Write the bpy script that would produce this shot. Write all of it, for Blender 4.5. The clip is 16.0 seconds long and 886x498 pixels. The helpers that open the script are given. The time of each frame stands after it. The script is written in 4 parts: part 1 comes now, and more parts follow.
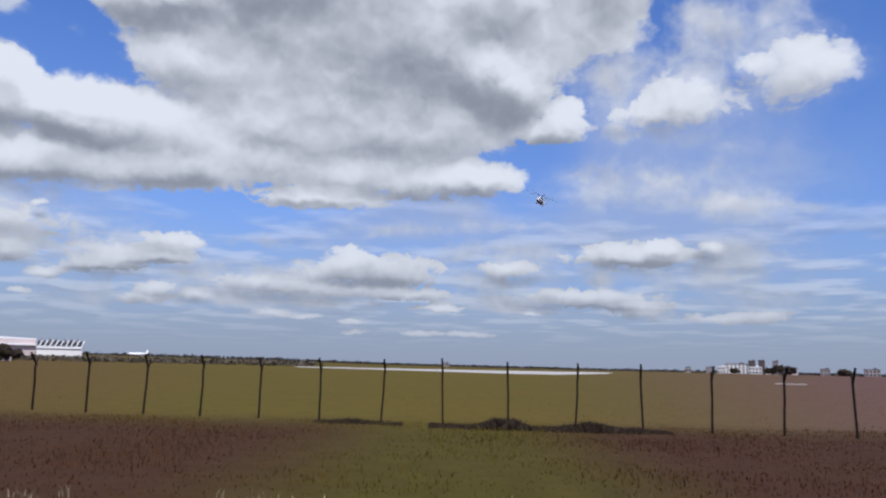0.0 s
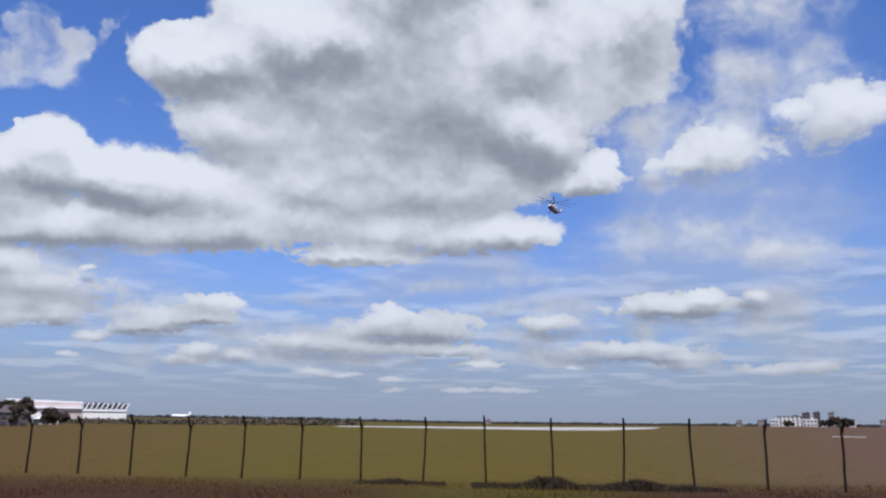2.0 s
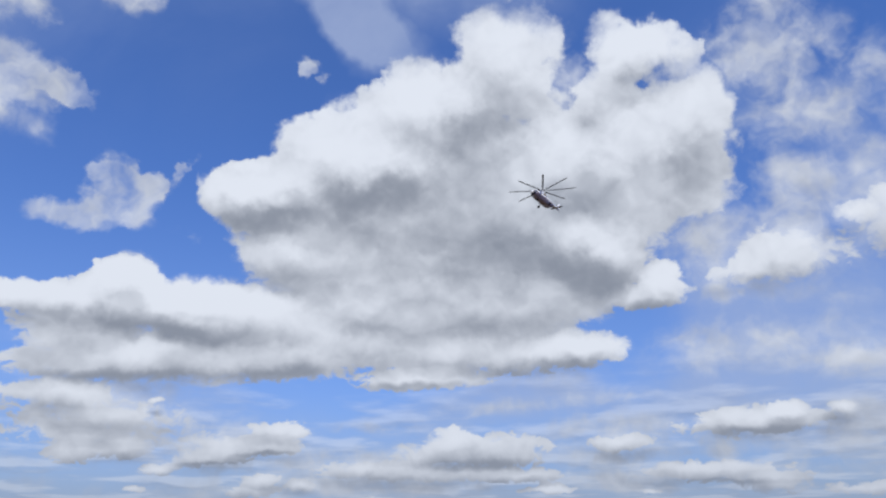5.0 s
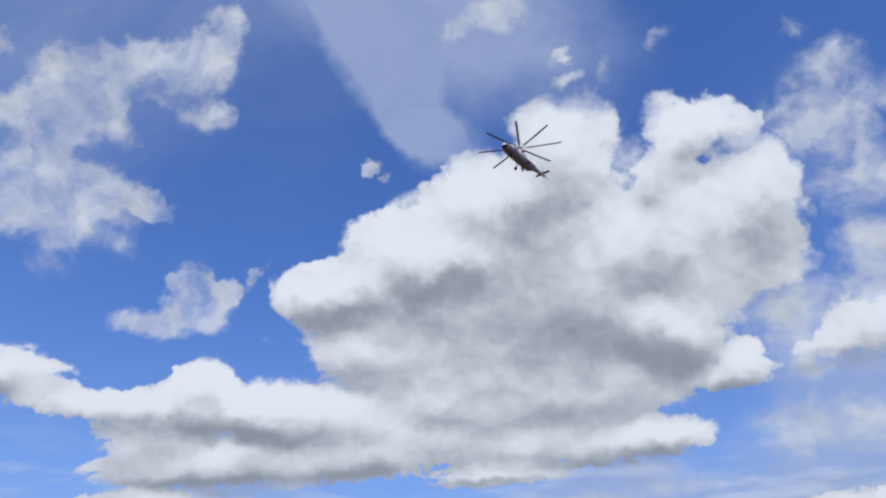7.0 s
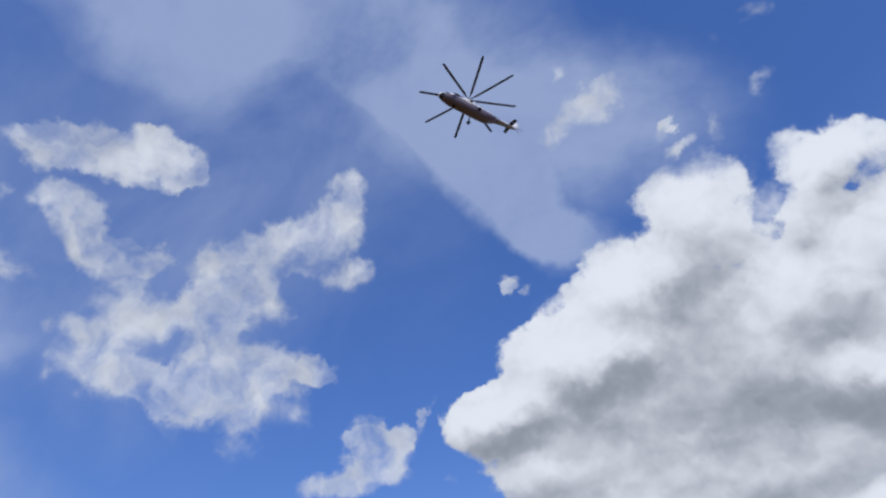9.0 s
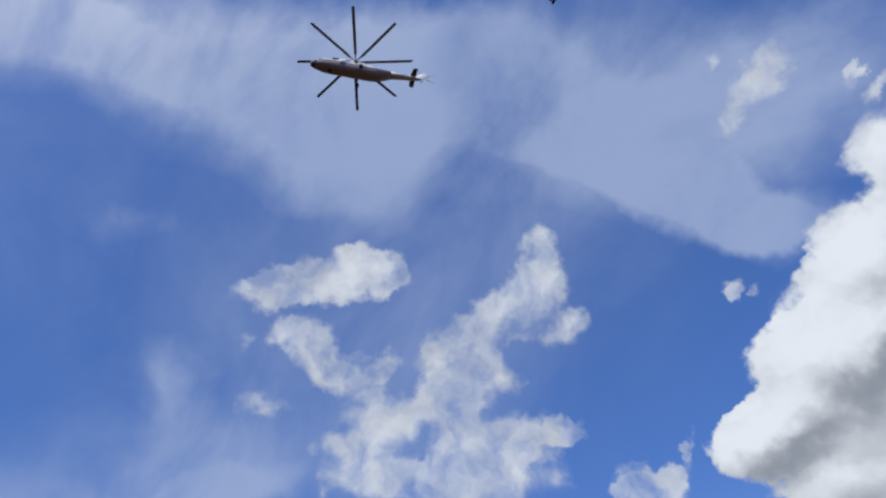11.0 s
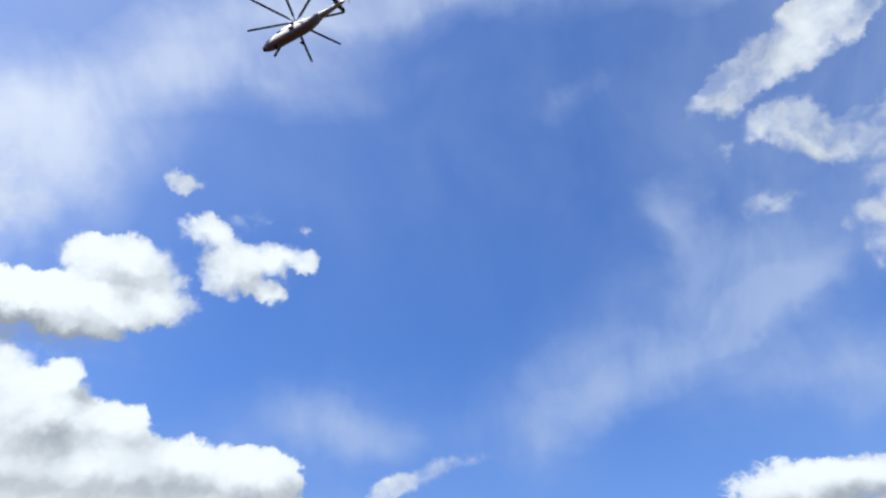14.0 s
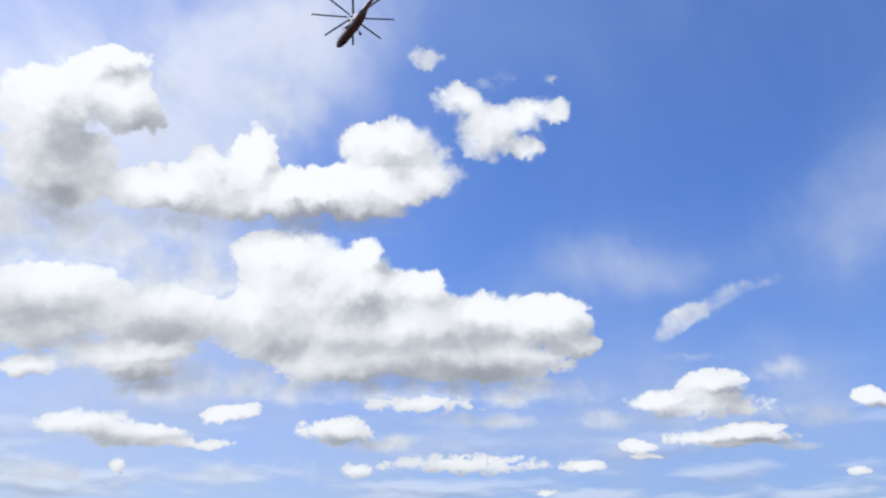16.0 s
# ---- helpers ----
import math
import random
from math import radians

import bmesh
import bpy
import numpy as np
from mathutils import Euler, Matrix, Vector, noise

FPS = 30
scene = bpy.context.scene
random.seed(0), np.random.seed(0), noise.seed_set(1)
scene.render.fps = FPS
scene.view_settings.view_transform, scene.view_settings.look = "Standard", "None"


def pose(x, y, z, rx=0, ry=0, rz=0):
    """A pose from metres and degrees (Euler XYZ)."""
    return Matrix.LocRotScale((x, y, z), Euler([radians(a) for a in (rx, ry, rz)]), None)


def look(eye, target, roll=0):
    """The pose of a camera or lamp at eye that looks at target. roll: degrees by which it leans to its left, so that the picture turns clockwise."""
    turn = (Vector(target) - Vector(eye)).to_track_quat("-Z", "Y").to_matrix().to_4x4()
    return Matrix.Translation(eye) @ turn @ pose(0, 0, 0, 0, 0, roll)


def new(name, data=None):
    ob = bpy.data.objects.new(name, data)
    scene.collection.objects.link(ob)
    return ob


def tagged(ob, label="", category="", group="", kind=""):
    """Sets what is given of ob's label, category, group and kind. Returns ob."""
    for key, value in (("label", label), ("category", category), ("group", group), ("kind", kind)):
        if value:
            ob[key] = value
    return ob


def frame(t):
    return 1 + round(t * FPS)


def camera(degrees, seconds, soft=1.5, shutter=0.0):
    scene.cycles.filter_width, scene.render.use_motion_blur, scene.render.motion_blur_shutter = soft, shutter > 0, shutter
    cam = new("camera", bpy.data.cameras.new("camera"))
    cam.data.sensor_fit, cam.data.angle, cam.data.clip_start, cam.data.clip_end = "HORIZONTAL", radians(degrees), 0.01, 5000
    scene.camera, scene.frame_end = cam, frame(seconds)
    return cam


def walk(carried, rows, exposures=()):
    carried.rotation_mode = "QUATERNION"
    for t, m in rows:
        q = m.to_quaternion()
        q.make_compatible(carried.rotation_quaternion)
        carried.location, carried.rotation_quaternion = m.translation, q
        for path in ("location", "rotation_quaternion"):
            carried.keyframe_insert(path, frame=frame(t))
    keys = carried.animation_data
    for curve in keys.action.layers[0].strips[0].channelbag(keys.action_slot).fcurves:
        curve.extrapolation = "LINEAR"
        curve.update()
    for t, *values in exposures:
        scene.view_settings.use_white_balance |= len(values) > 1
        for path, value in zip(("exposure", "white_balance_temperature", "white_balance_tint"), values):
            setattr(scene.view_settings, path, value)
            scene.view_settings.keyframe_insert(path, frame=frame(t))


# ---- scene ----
# ---- camera: a hand-held turn on the spot, eye 1.8 m above the grass ----
cam = camera(62.7, 16.0, soft=2.3)
TURNS = (
    (0, 99.16, -1.28, 0.00), (0.5, 100.43, -0.22, 1.15), (1, 101.79, -0.03, 1.33), (1.5, 102.05, -0.12, 2.45),
    (2, 103.47, -0.43, 3.20), (2.5, 103.62, 0.02, 2.71), (3, 105.56, 0.01, 3.46), (3.5, 108.68, -0.04, 4.69),
    (4, 110.01, -0.05, 5.53), (4.5, 112.49, -0.31, 6.73), (4.7, 112.72, 0.11, 7.51), (7, 120.12, 1.33, 14.70),
    (7.5, 124.50, 3.91, 20.14), (8, 127.23, 4.79, 24.07), (10.3, 136.19, 9.10, 44.18), (10.5, 137.52, 9.43, 46.29),
    (11, 137.81, 8.14, 55.51), (11.5, 138.32, 6.77, 60.99), (12, 137.34, 6.30, 66.03), (12.5, 135.81, 5.67, 71.02),
    (13, 132.14, 4.62, 83.67), (13.5, 128.29, 5.76, 94.28), (14, 128.72, 2.57, 99.61), (14.5, 128.52, 1.84, 105.88),
    (15, 124.18, 2.49, 112.08), (15.5, 121.50, 0.96, 115.05), (16, 117.23, 0.09, 122.20))
walk(cam, [(t, pose(0, 0, 1.8, rx, ry, rz)) for t, rx, ry, rz in TURNS],
     exposures=[(0.0, 0.0, 6350, 11), (4.5, 0.0, 6400, 10), (8.0, 0.0, 6400, 10), (11.0, 0.02, 6500, 8), (13.0, 0.2, 6500, 5), (14.5, 0.36, 6550, 4), (16.0, 0.3, 6800, 8)])

# ---- world: blue sky, broken cumulus and thin veils; bearings are degrees left of north (+y) ----
SUN_BEARING, SUN_HEIGHT = 205.0, 55.0


def way(bearing, height):
    b, h = radians(bearing), radians(height)
    return Vector((-math.sin(b) * math.cos(h), math.cos(b) * math.cos(h), math.sin(h)))


# clouds as heaps of puffs: bearing, height, half width, half height, tilt (degrees), firmness
CUMULUS, FLEECE, SHADE, VEIL = [], [], [], []
# the great cumulus over the airfield
CUMULUS += [
    (25.5, 26.3, 2.7, 2.2, -1), (22.8, 27.4, 3.3, 1.7, -2), (18.6, 29.9, 4, 2.6, -4), (13.8, 31.5, 4.4, 3.5, -7), (9.2, 34.9, 3.9, 2.3, -10),
    (1.7, 37.5, 4.1, 3.4, -15), (-10.3, 37, 3.4, 2.1, -23), (-7, 35.1, 2.2, 2.3, -20), (-14, 30.4, 3.8, 3.5, -22), (-11.2, 26.4, 4, 3.6, -19),
    (-5.6, 30.2, 4.3, 4, -17), (2.1, 28.9, 7.1, 4.7, -12), (11.1, 25.4, 9.9, 4.5, -7), (-1, 23, 7, 4.3, -12), (21, 23, 4.1, 2.8, -3)]
# the great cumulus over the airfield, continued
CUMULUS += [
    (10.1, 20.2, 11.7, 2.9, -7), (-4.7, 22.3, 2.7, 2.4, -14)]
# its wide foot
CUMULUS += [
    (33, 18.9, 2.1, 1.8, 10), (36.2, 16, 3.7, 2.1, 9), (25.9, 16.8, 5.9, 2.1, 6), (34.3, 13.3, 5.2, 2, 7), (26.7, 13.7, 6.6, 1.7, 5),
    (19.2, 14.7, 5, 2.1, 4), (10.3, 15.3, 4.8, 2, 1), (2.5, 14.7, 7.5, 1.6, -1), (-2.5, 14.9, 3.3, 1.1, -2), (9.8, 12.7, 5, 0.8, 1),
    (14.1, 18.1, 6.9, 2.6, 3), (4.8, 18.3, 8.4, 2.2, 0), (29.3, 17.8, 3.4, 1.4, 8, 1)]
# the western end of the foot
CUMULUS += [
    (47.1, 18.6, 4.1, 1.5, 5), (41.5, 17.1, 4.8, 1.1, 3), (33.4, 19.3, 1.8, 1, 1), (32.2, 17.7, 4.8, 1.4, 0), (25.3, 17.8, 5, 1.9, -2),
    (49.7, 17.7, 2.6, 1.4, 6)]
# heads to the right of it
CUMULUS += [
    (-9.6, 19.6, 1.5, 1.3, -5), (-8.3, 18.4, 2.8, 1, -4), (-17.9, 20.8, 2.3, 1.6, -9, 1.3), (-15, 19.4, 2.4, 0.9, 4, 1), (-19.1, 19.4, 3, 1.2, -9, 0.9),
    (-27.6, 21.9, 2.1, 1.4, -14, 1.2), (-24.9, 20.5, 3.8, 1.6, 0, 0.9), (-23.7, 22.1, 1, 0.6, -12, 1.2)]
# rows of small flat clouds low down
CUMULUS += [
    (35.9, 10.7, 3.3, 0.6, 3, 1.4), (33.3, 9.5, 5.3, 1.2, -4, 1.4), (34.6, 6.8, 1.7, 0.7, 4, 1.6), (31.5, 7.2, 1.4, 0.6, 4, 1.6), (29.1, 5.9, 1.2, 0.4, 3, 1.6),
    (25.2, 7.6, 2.3, 0.8, 3, 1.6), (25.8, 6.7, 2.5, 0.6, 3, 1.6), (20.8, 8.7, 2.3, 0.7, 2, 1.6), (21.5, 7.5, 2.6, 0.6, 2, 1.6), (33.7, 8, 4.8, 0.7, 0, 1.1),
    (22.4, 4.5, 1.8, 0.5, 1, 1.6), (21.7, 5.3, 1.3, 0.4, 2, 1.6), (18.8, 4.9, 1.1, 0.4, 1, 1.6)]
# more of those rows
CUMULUS += [
    (14.1, 6.1, 3.6, 0.6, 1, 1.6), (10.1, 7, 2.6, 1, 1, 1.6), (7.6, 8.1, 1.7, 1.1, 0, 1.6), (4.6, 7.3, 3.9, 1.2, 0, 1.6), (9.2, 5.6, 4.7, 0.6, 0, 1.6),
    (2.2, 5.5, 2.7, 0.5, 0, 1.6), (-5.1, 7.7, 2.2, 0.6, -1, 1.6), (-15.9, 8.9, 3.5, 0.8, -3, 1.6), (-13.1, 8.5, 3.5, 0.8, -3, 1.3), (-16.9, 9.4, 1.1, 0.5, -4, 1.6),
    (-20.4, 9.1, 0.8, 0.4, -4, 1.6), (-11.7, 5.4, 5.1, 0.7, -2, 1.6), (-15.3, 4.5, 1.9, 0.6, -2, 1.6), (-6.8, 4.2, 0.8, 0.2, -1, 1.6), (0.1, 4.5, 0.9, 0.4, 0, 1.6)]
# the smallest, at the haze
CUMULUS += [
    (13.4, 3.8, 1.5, 0.4, 1, 1.6), (10.8, 3.6, 1.1, 0.2, 0, 1.6), (7, 3.3, 1.1, 0.2, 0, 1.6), (1.9, 2.5, 1.6, 0.2, 0, 1.6), (-1.9, 2.5, 1.8, 0.2, 0, 1.6),
    (7, 2.5, 0.9, 0.2, 0, 1.6), (30.5, 4.4, 0.8, 0.2, 2, 1.6), (30, 10.5, 0.4, 0.2, 5, 1.6), (0.6, 4.4, 1.7, 0.2, 0, 1.2), (-20.7, 3.9, 2.4, 0.4, -2, 1.2),
    (-23.8, 4.2, 1.6, 0.4, -2, 1.2)]
# torn cloud and thin banks round the great cumulus
FLEECE += [
    (-16.6, 20.4, 6.7, 2.5, 1, 0.9), (-23.3, 21.8, 5.8, 2.4, -3, 0.9), (-24.9, 30.2, 3.1, 4.3, -16, 1), (-20.3, 28.1, 2.9, 3.5, -13, 1), (-18.4, 34.9, 3.1, 1.9, -14, 0.9),
    (-22.7, 25.1, 4.1, 1.8, -13, 0.8), (-12.4, 13.8, 3.7, 1.9, -4, 0.75), (2.6, 10.6, 5.3, 0.6, 2, 0.9), (12.8, 9.2, 2.9, 0.5, 1, 0.8), (-5.8, 11.2, 2.9, 0.5, -2, 0.7),
    (-10.1, 6.8, 6.5, 0.7, -2, 0.9), (-23.1, 8.3, 4.2, 1.1, -4, 1), (-4.1, 5, 4.1, 0.5, -1, 0.9), (-22, 5.4, 4.9, 0.7, -3, 0.9), (32.9, 4.9, 5.6, 0.7, 3, 0.6)]
# torn cloud and thin banks round the great cumulus, continued
FLEECE += [
    (-13.7, 17.8, 1, 0.6, -6, 0.9)]
# thin banks towards the haze
FLEECE += [
    (24.7, 7.3, 4.4, 1.1, 3, 0.8), (32.8, 6.8, 4.9, 0.8, 4, 0.8), (7.5, 6.7, 7.9, 1.5, 0, 0.9), (-14.3, 8.5, 7.4, 1.1, -3, 0.9), (-11.1, 5, 8.5, 0.7, -1, 0.9),
    (20.9, 4.9, 4.9, 0.6, 1, 0.8), (33.7, 9.9, 6.3, 1.3, 1, 0.9), (21.8, 6.4, 5.7, 0.6, 2, 0.8), (10.9, 4.6, 7.3, 0.6, 0, 0.8), (-9.8, 4.3, 7.3, 0.5, -1, 0.8),
    (27.4, 4.1, 6.4, 0.5, 2, 0.7), (-20.4, 6.8, 5.4, 0.7, -3, 0.9), (15.2, 7, 2.5, 0.6, 1, 0.7), (-1.8, 9, 4, 0.7, -1, 0.6), (-22, 12.2, 4.7, 0.4, -6, 0.5)]
# thin banks towards the haze, continued
FLEECE += [
    (0.3, 12.9, 5.3, 1, -1, 0.6), (30.3, 11.6, 4.9, 0.6, 5, 0.6)]
# small fleeces over the cumulus
FLEECE += [
    (35.2, 26.2, 1.6, 1.6, 3), (36.2, 23, 3.9, 1, 3), (34.6, 24.5, 2.5, 1.3, 2), (32.3, 25.9, 1, 0.8, 2, 0.9), (29.9, 27.7, 1, 0.3, 47, 0.9),
    (29, 22.7, 1, 0.6, 0, 0.8), (-20.3, 36.7, 2.5, 2.3, 10, 0.9), (-17.9, 34.7, 2.7, 1.4, -16, 0.9), (-22.9, 38.2, 1.6, 1.4, 14, 0.8), (-14.4, 22.9, 2, 2.1, -19, 0.8),
    (7.9, 48, 3, 1.1, 18, 0.85), (9.3, 51.3, 1.1, 0.4, 38, 0.6), (-10.1, 47.7, 1.6, 0.8, 5, 0.7)]
# scraps of cloud at its crown
FLEECE += [
    (1.3, 44.1, 0.7, 0.4, 4), (1, 42.4, 1.2, 0.4, 4, 0.9), (-2.9, 42.6, 0.7, 1.6, -29, 0.9), (-8.7, 43.4, 0.9, 0.6, 19, 0.8), (21, 36.8, 0.8, 0.5, -33, 0.9),
    (19.4, 36, 0.5, 0.3, -34, 0.9), (16.9, 34.3, 0.5, 0.2, -5), (-19.5, 41, 0.8, 0.6, -9, 0.7), (52.4, 28.6, 1.7, 2.3, 13, 0.7)]
# two long fleeces, one forked
FLEECE += [
    (59.4, 45.9, 5, 1.8, 3), (56.2, 46.9, 2.5, 1.2, -5), (65, 45.1, 2.5, 1.6, 1), (69.2, 45.5, 1.7, 0.9, 20, 0.9), (53.7, 45.4, 1.6, 1.1, -7),
    (63.1, 41.8, 2.3, 1.2, -1), (59.3, 39.1, 3.7, 1.8, -24), (55.9, 39.3, 2.2, 1.1, -6), (68.8, 41.4, 0.6, 0.8, 3, 0.6), (36.8, 44.4, 1.6, 2, -29),
    (39.6, 41.6, 3.7, 2, 13), (44.6, 40.4, 3.9, 2.2, 7), (38.6, 39.7, 3.2, 2.1, -17), (46.6, 37.5, 3.6, 2.7, -12)]
# their lower ends
FLEECE += [
    (49.3, 35.7, 2.7, 2.1, -10), (45.5, 31.9, 4.6, 2, -12), (40.2, 31.2, 2.2, 0.9, -15), (48.5, 29.7, 5.6, 1.9, -11, 1.5), (54.3, 34.8, 2.7, 1.4, -7, 0.9),
    (57.7, 31.9, 2.5, 1.6, -6, 1.1), (59.9, 33.3, 1.7, 0.8, -4, 0.9), (54.9, 30, 4.3, 1.4, -7, 1.3), (66.2, 36.7, 1.9, 0.7, 0, 0.7), (34.7, 26, 2, 1, -17),
    (32.3, 26.1, 0.8, 0.9, -18), (30.2, 27.2, 1.1, 0.3, 48, 0.9)]
# wisps beside the great cumulus
FLEECE += [
    (21.3, 36.3, 0.8, 0.5, -28), (19.5, 35.6, 0.5, 0.2, -30, 0.9), (17.3, 34.1, 0.5, 0.2, -31, 0.9), (7.8, 47.7, 2.5, 0.9, 24, 0.85), (9.2, 50.7, 1, 0.4, 32, 0.6),
    (1.9, 43.6, 0.6, 0.3, 30, 0.6), (1.3, 41.9, 1, 0.4, 10, 0.7)]
# low in the west
FLEECE += [
    (54.2, 21.6, 0.5, 0.6, -16, 0.9), (46, 27, 1.3, 1.9, -24, 0.8), (56, 34.8, 2.4, 1.7, -21, 0.6)]
# a cumulus low in the north-west
CUMULUS += [
    (50.5, 19.1, 2.3, 1.5, -17), (52.5, 18.7, 2, 1, -16)]
# heaped clouds under the sun: the upper bank
CUMULUS += [
    (153.6, 35.6, 3.6, 2.3, 20), (157.2, 32.7, 2.5, 2.5, 21), (152.7, 37.9, 2, 0.8, 20), (150.2, 34.9, 1.9, 2, 17), (154.2, 29.7, 3.3, 2.9, 17),
    (141.7, 32, 3.3, 1.6, 11), (146.9, 29.6, 2.9, 1.5, 13), (139.3, 33.7, 1.2, 1.9, 10), (133.7, 31.4, 5.6, 1.9, 6), (129.6, 31.9, 5.2, 2.1, 4),
    (126.4, 35.5, 3, 1.8, 2), (123.1, 33, 2.4, 1.6, 0), (139, 30.2, 6.6, 1.5, 9), (129, 30.1, 2.6, 0.9, 3)]
# the lower bank
CUMULUS += [
    (135.6, 26.2, 4.3, 1.7, 6), (129.2, 26.8, 1.2, 0.9, 3), (129.6, 24.4, 2.9, 2.1, 3), (124.5, 24.1, 2.4, 1.5, 1), (132.8, 22.7, 4.7, 3.3, 4),
    (118.1, 21.8, 7, 1.8, -2), (112.9, 21.5, 2.4, 1.8, -4), (111.2, 19.6, 1.6, 0.8, -4), (126.1, 19.9, 8.7, 2.4, 1), (119.1, 18.4, 6.6, 1.4, -1),
    (130.6, 18.1, 4.7, 1.3, 3), (137.7, 21.2, 2.9, 3.2, 6), (152.8, 21.5, 4.5, 1.6, 12), (151.8, 19, 5.2, 1.9, 10), (144.2, 20.5, 3.9, 2.3, 8)]
# small clouds below it
CUMULUS += [
    (152.8, 15.9, 2.1, 0.7, 9), (146.4, 17.3, 4.1, 1, 8), (145.4, 16.2, 2.3, 0.6, 7), (138.5, 13.9, 2.1, 0.7, 12), (130.4, 13.1, 2.7, 1, 2),
    (148.5, 12.6, 2.8, 0.8, 6), (145, 11.9, 3.3, 0.8, 5), (101.4, 15.6, 2.1, 1.1, -6), (105.6, 14.9, 2, 0.6, 6), (100.9, 11.9, 4.1, 0.6, -5),
    (98.9, 12.3, 1.8, 0.3, -5), (107.5, 11.7, 1.3, 0.5, -3), (107, 10.9, 1.2, 0.2, -3, 1.6), (128.8, 10.2, 1.1, 0.5, 1, 1.6), (111.6, 10.4, 1.3, 0.4, -2, 1.6)]
# the lowest of them
CUMULUS += [
    (91.6, 13.7, 0.9, 0.5, -8), (93.1, 9, 0.7, 0.2, -5, 1.6), (114.3, 8.7, 0.7, 0.2, -1, 1.6), (140.6, 11.6, 2.3, 0.3, 4, 1.2), (102.5, 14.1, 4.3, 0.6, -5, 1.1),
    (145.9, 9.9, 0.5, 0.5, 4, 1.2), (120.6, 10.7, 5.1, 0.6, 0, 1.1), (124.2, 15.2, 4.1, 0.6, 0, 1.1)]
# at the edge of the clear sky
CUMULUS += [
    (83.6, 15.1, 2, 1.5, -10), (87.1, 14.3, 2.1, 0.8, -8), (90.9, 13.3, 1.3, 0.6, -7)]
# broken fleeces beside the upper bank
FLEECE += [
    (124.1, 42.1, 1.4, 0.8, 1), (115.5, 40.4, 2.4, 0.6, 3, 0.85), (111.3, 39.9, 0.5, 0.3, -7, 0.8), (129.9, 35.4, 1.7, 1.2, 4, 1), (148, 37.5, 1, 1, 16, 0.9),
    (147.7, 27.3, 6.2, 2.1, 12, 1.1), (102.9, 20.3, 2, 0.7, 29), (100.3, 21.4, 3, 0.8, 17, 1), (96.7, 22.4, 2, 0.5, 6, 0.7)]
# thin low banks
FLEECE += [
    (102.7, 17.8, 1.9, 0.3, -6, 0.7), (118.8, 13.9, 4.2, 0.6, -1, 0.9), (96.5, 16.1, 1.9, 0.8, 3, 1), (125.9, 12.2, 5.2, 0.5, 1, 0.8), (149.5, 9, 6.9, 0.9, 4, 0.8),
    (134.3, 10, 6.2, 0.8, 2, 0.7), (96.9, 11, 1.6, 0.3, -5, 0.9), (108.3, 13.5, 5.4, 0.8, -3, 0.7), (95.7, 13.1, 4.3, 0.8, -7, 0.7), (116.9, 16.2, 5.3, 0.9, -2, 0.7),
    (142.6, 26.5, 2, 0.6, 9, 0.9), (132.2, 15.6, 5.2, 0.7, 3, 0.6)]
# grey hollows of the great cumulus
SHADE += [
    (5.2, 32.3, 3.4, 2.7, -11), (-14, 28.9, 2.6, 3.6, -22), (7.6, 26.3, 8.1, 3, -9, 1.5), (12.7, 24.5, 10.8, 2.1, -7, 1.4), (4, 21.2, 11, 2.6, -10, 1.4),
    (20.1, 23.6, 3.9, 1.4, -4, 1.5), (-4.1, 25.8, 3.5, 2.1, -15, 1.2), (13.2, 28.3, 2.2, 1.8, -7, 1.2), (-0.3, 20.7, 5.5, 2, -11, 1.4)]
# its sunlit heads
SHADE += [
    (22.8, 27.6, 3.5, 1.5, -2, -1.5), (17.8, 30.7, 3.2, 1.8, -5, -1.5), (8.7, 35.7, 3.3, 1.6, -10, -1.75), (1.4, 38.5, 3.8, 2.6, -15, -1.38), (-11.2, 36.7, 3.4, 1.8, -23, -1.25),
    (-8.6, 24.6, 1.8, 1.6, -17, -1.25), (20.6, 21.7, 3, 0.7, -3, -1.25), (-2.2, 30.1, 2, 1.7, -15, -1), (11.4, 30.1, 1.8, 1, -8, -1.12)]
# dim undersides
SHADE += [
    (34, 11.9, 4.5, 0.5, 6), (32.9, 15.7, 5.7, 1.1, 8, 0.8), (22.5, 12.9, 6.5, 0.5, 4, 1.4), (11.6, 12.3, 4.4, 0.3, 1), (7.2, 20.7, 11.4, 2.2, 1, 1.3),
    (33.1, 8.5, 5.6, 0.5, -2, 1.5), (25.8, 6.3, 2.5, 0.2, 2), (4.8, 6.3, 4.7, 0.4, 0), (-14.6, 8, 4.2, 0.4, -3), (-11.9, 4.7, 5.1, 0.2, -1),
    (-10, 6.6, 6, 0.4, -2, 1.2), (2.1, 13, 7, 0.4, -1, 1.3), (26.9, 15, 5.8, 0.8, 6, 0.8), (21.5, 7.1, 2.4, 0.2, 2), (-23, 7.4, 4.1, 0.5, -4, 1.3)]
# bright tops
SHADE += [
    (31.4, 14, 1.2, 0.6, 7, -1.75), (1.2, 14.7, 5.7, 0.8, -1, -1.5), (7.6, 8.4, 1.3, 0.6, 0, -1.75), (-16.9, 9.4, 1.1, 0.4, -4, -1.75), (13.5, 15.7, 1.7, 0.7, 2, -1.25),
    (-9.6, 20.1, 1.5, 1, -5, -1.75), (20.4, 8.9, 2, 0.3, 2, -1.5), (-11.2, 5.7, 3.6, 0.2, -2, -1.25), (-27.5, 22.5, 1.7, 0.5, -14, -1.25), (33.1, 19.5, 1.3, 0.8, 10, -1.25)]
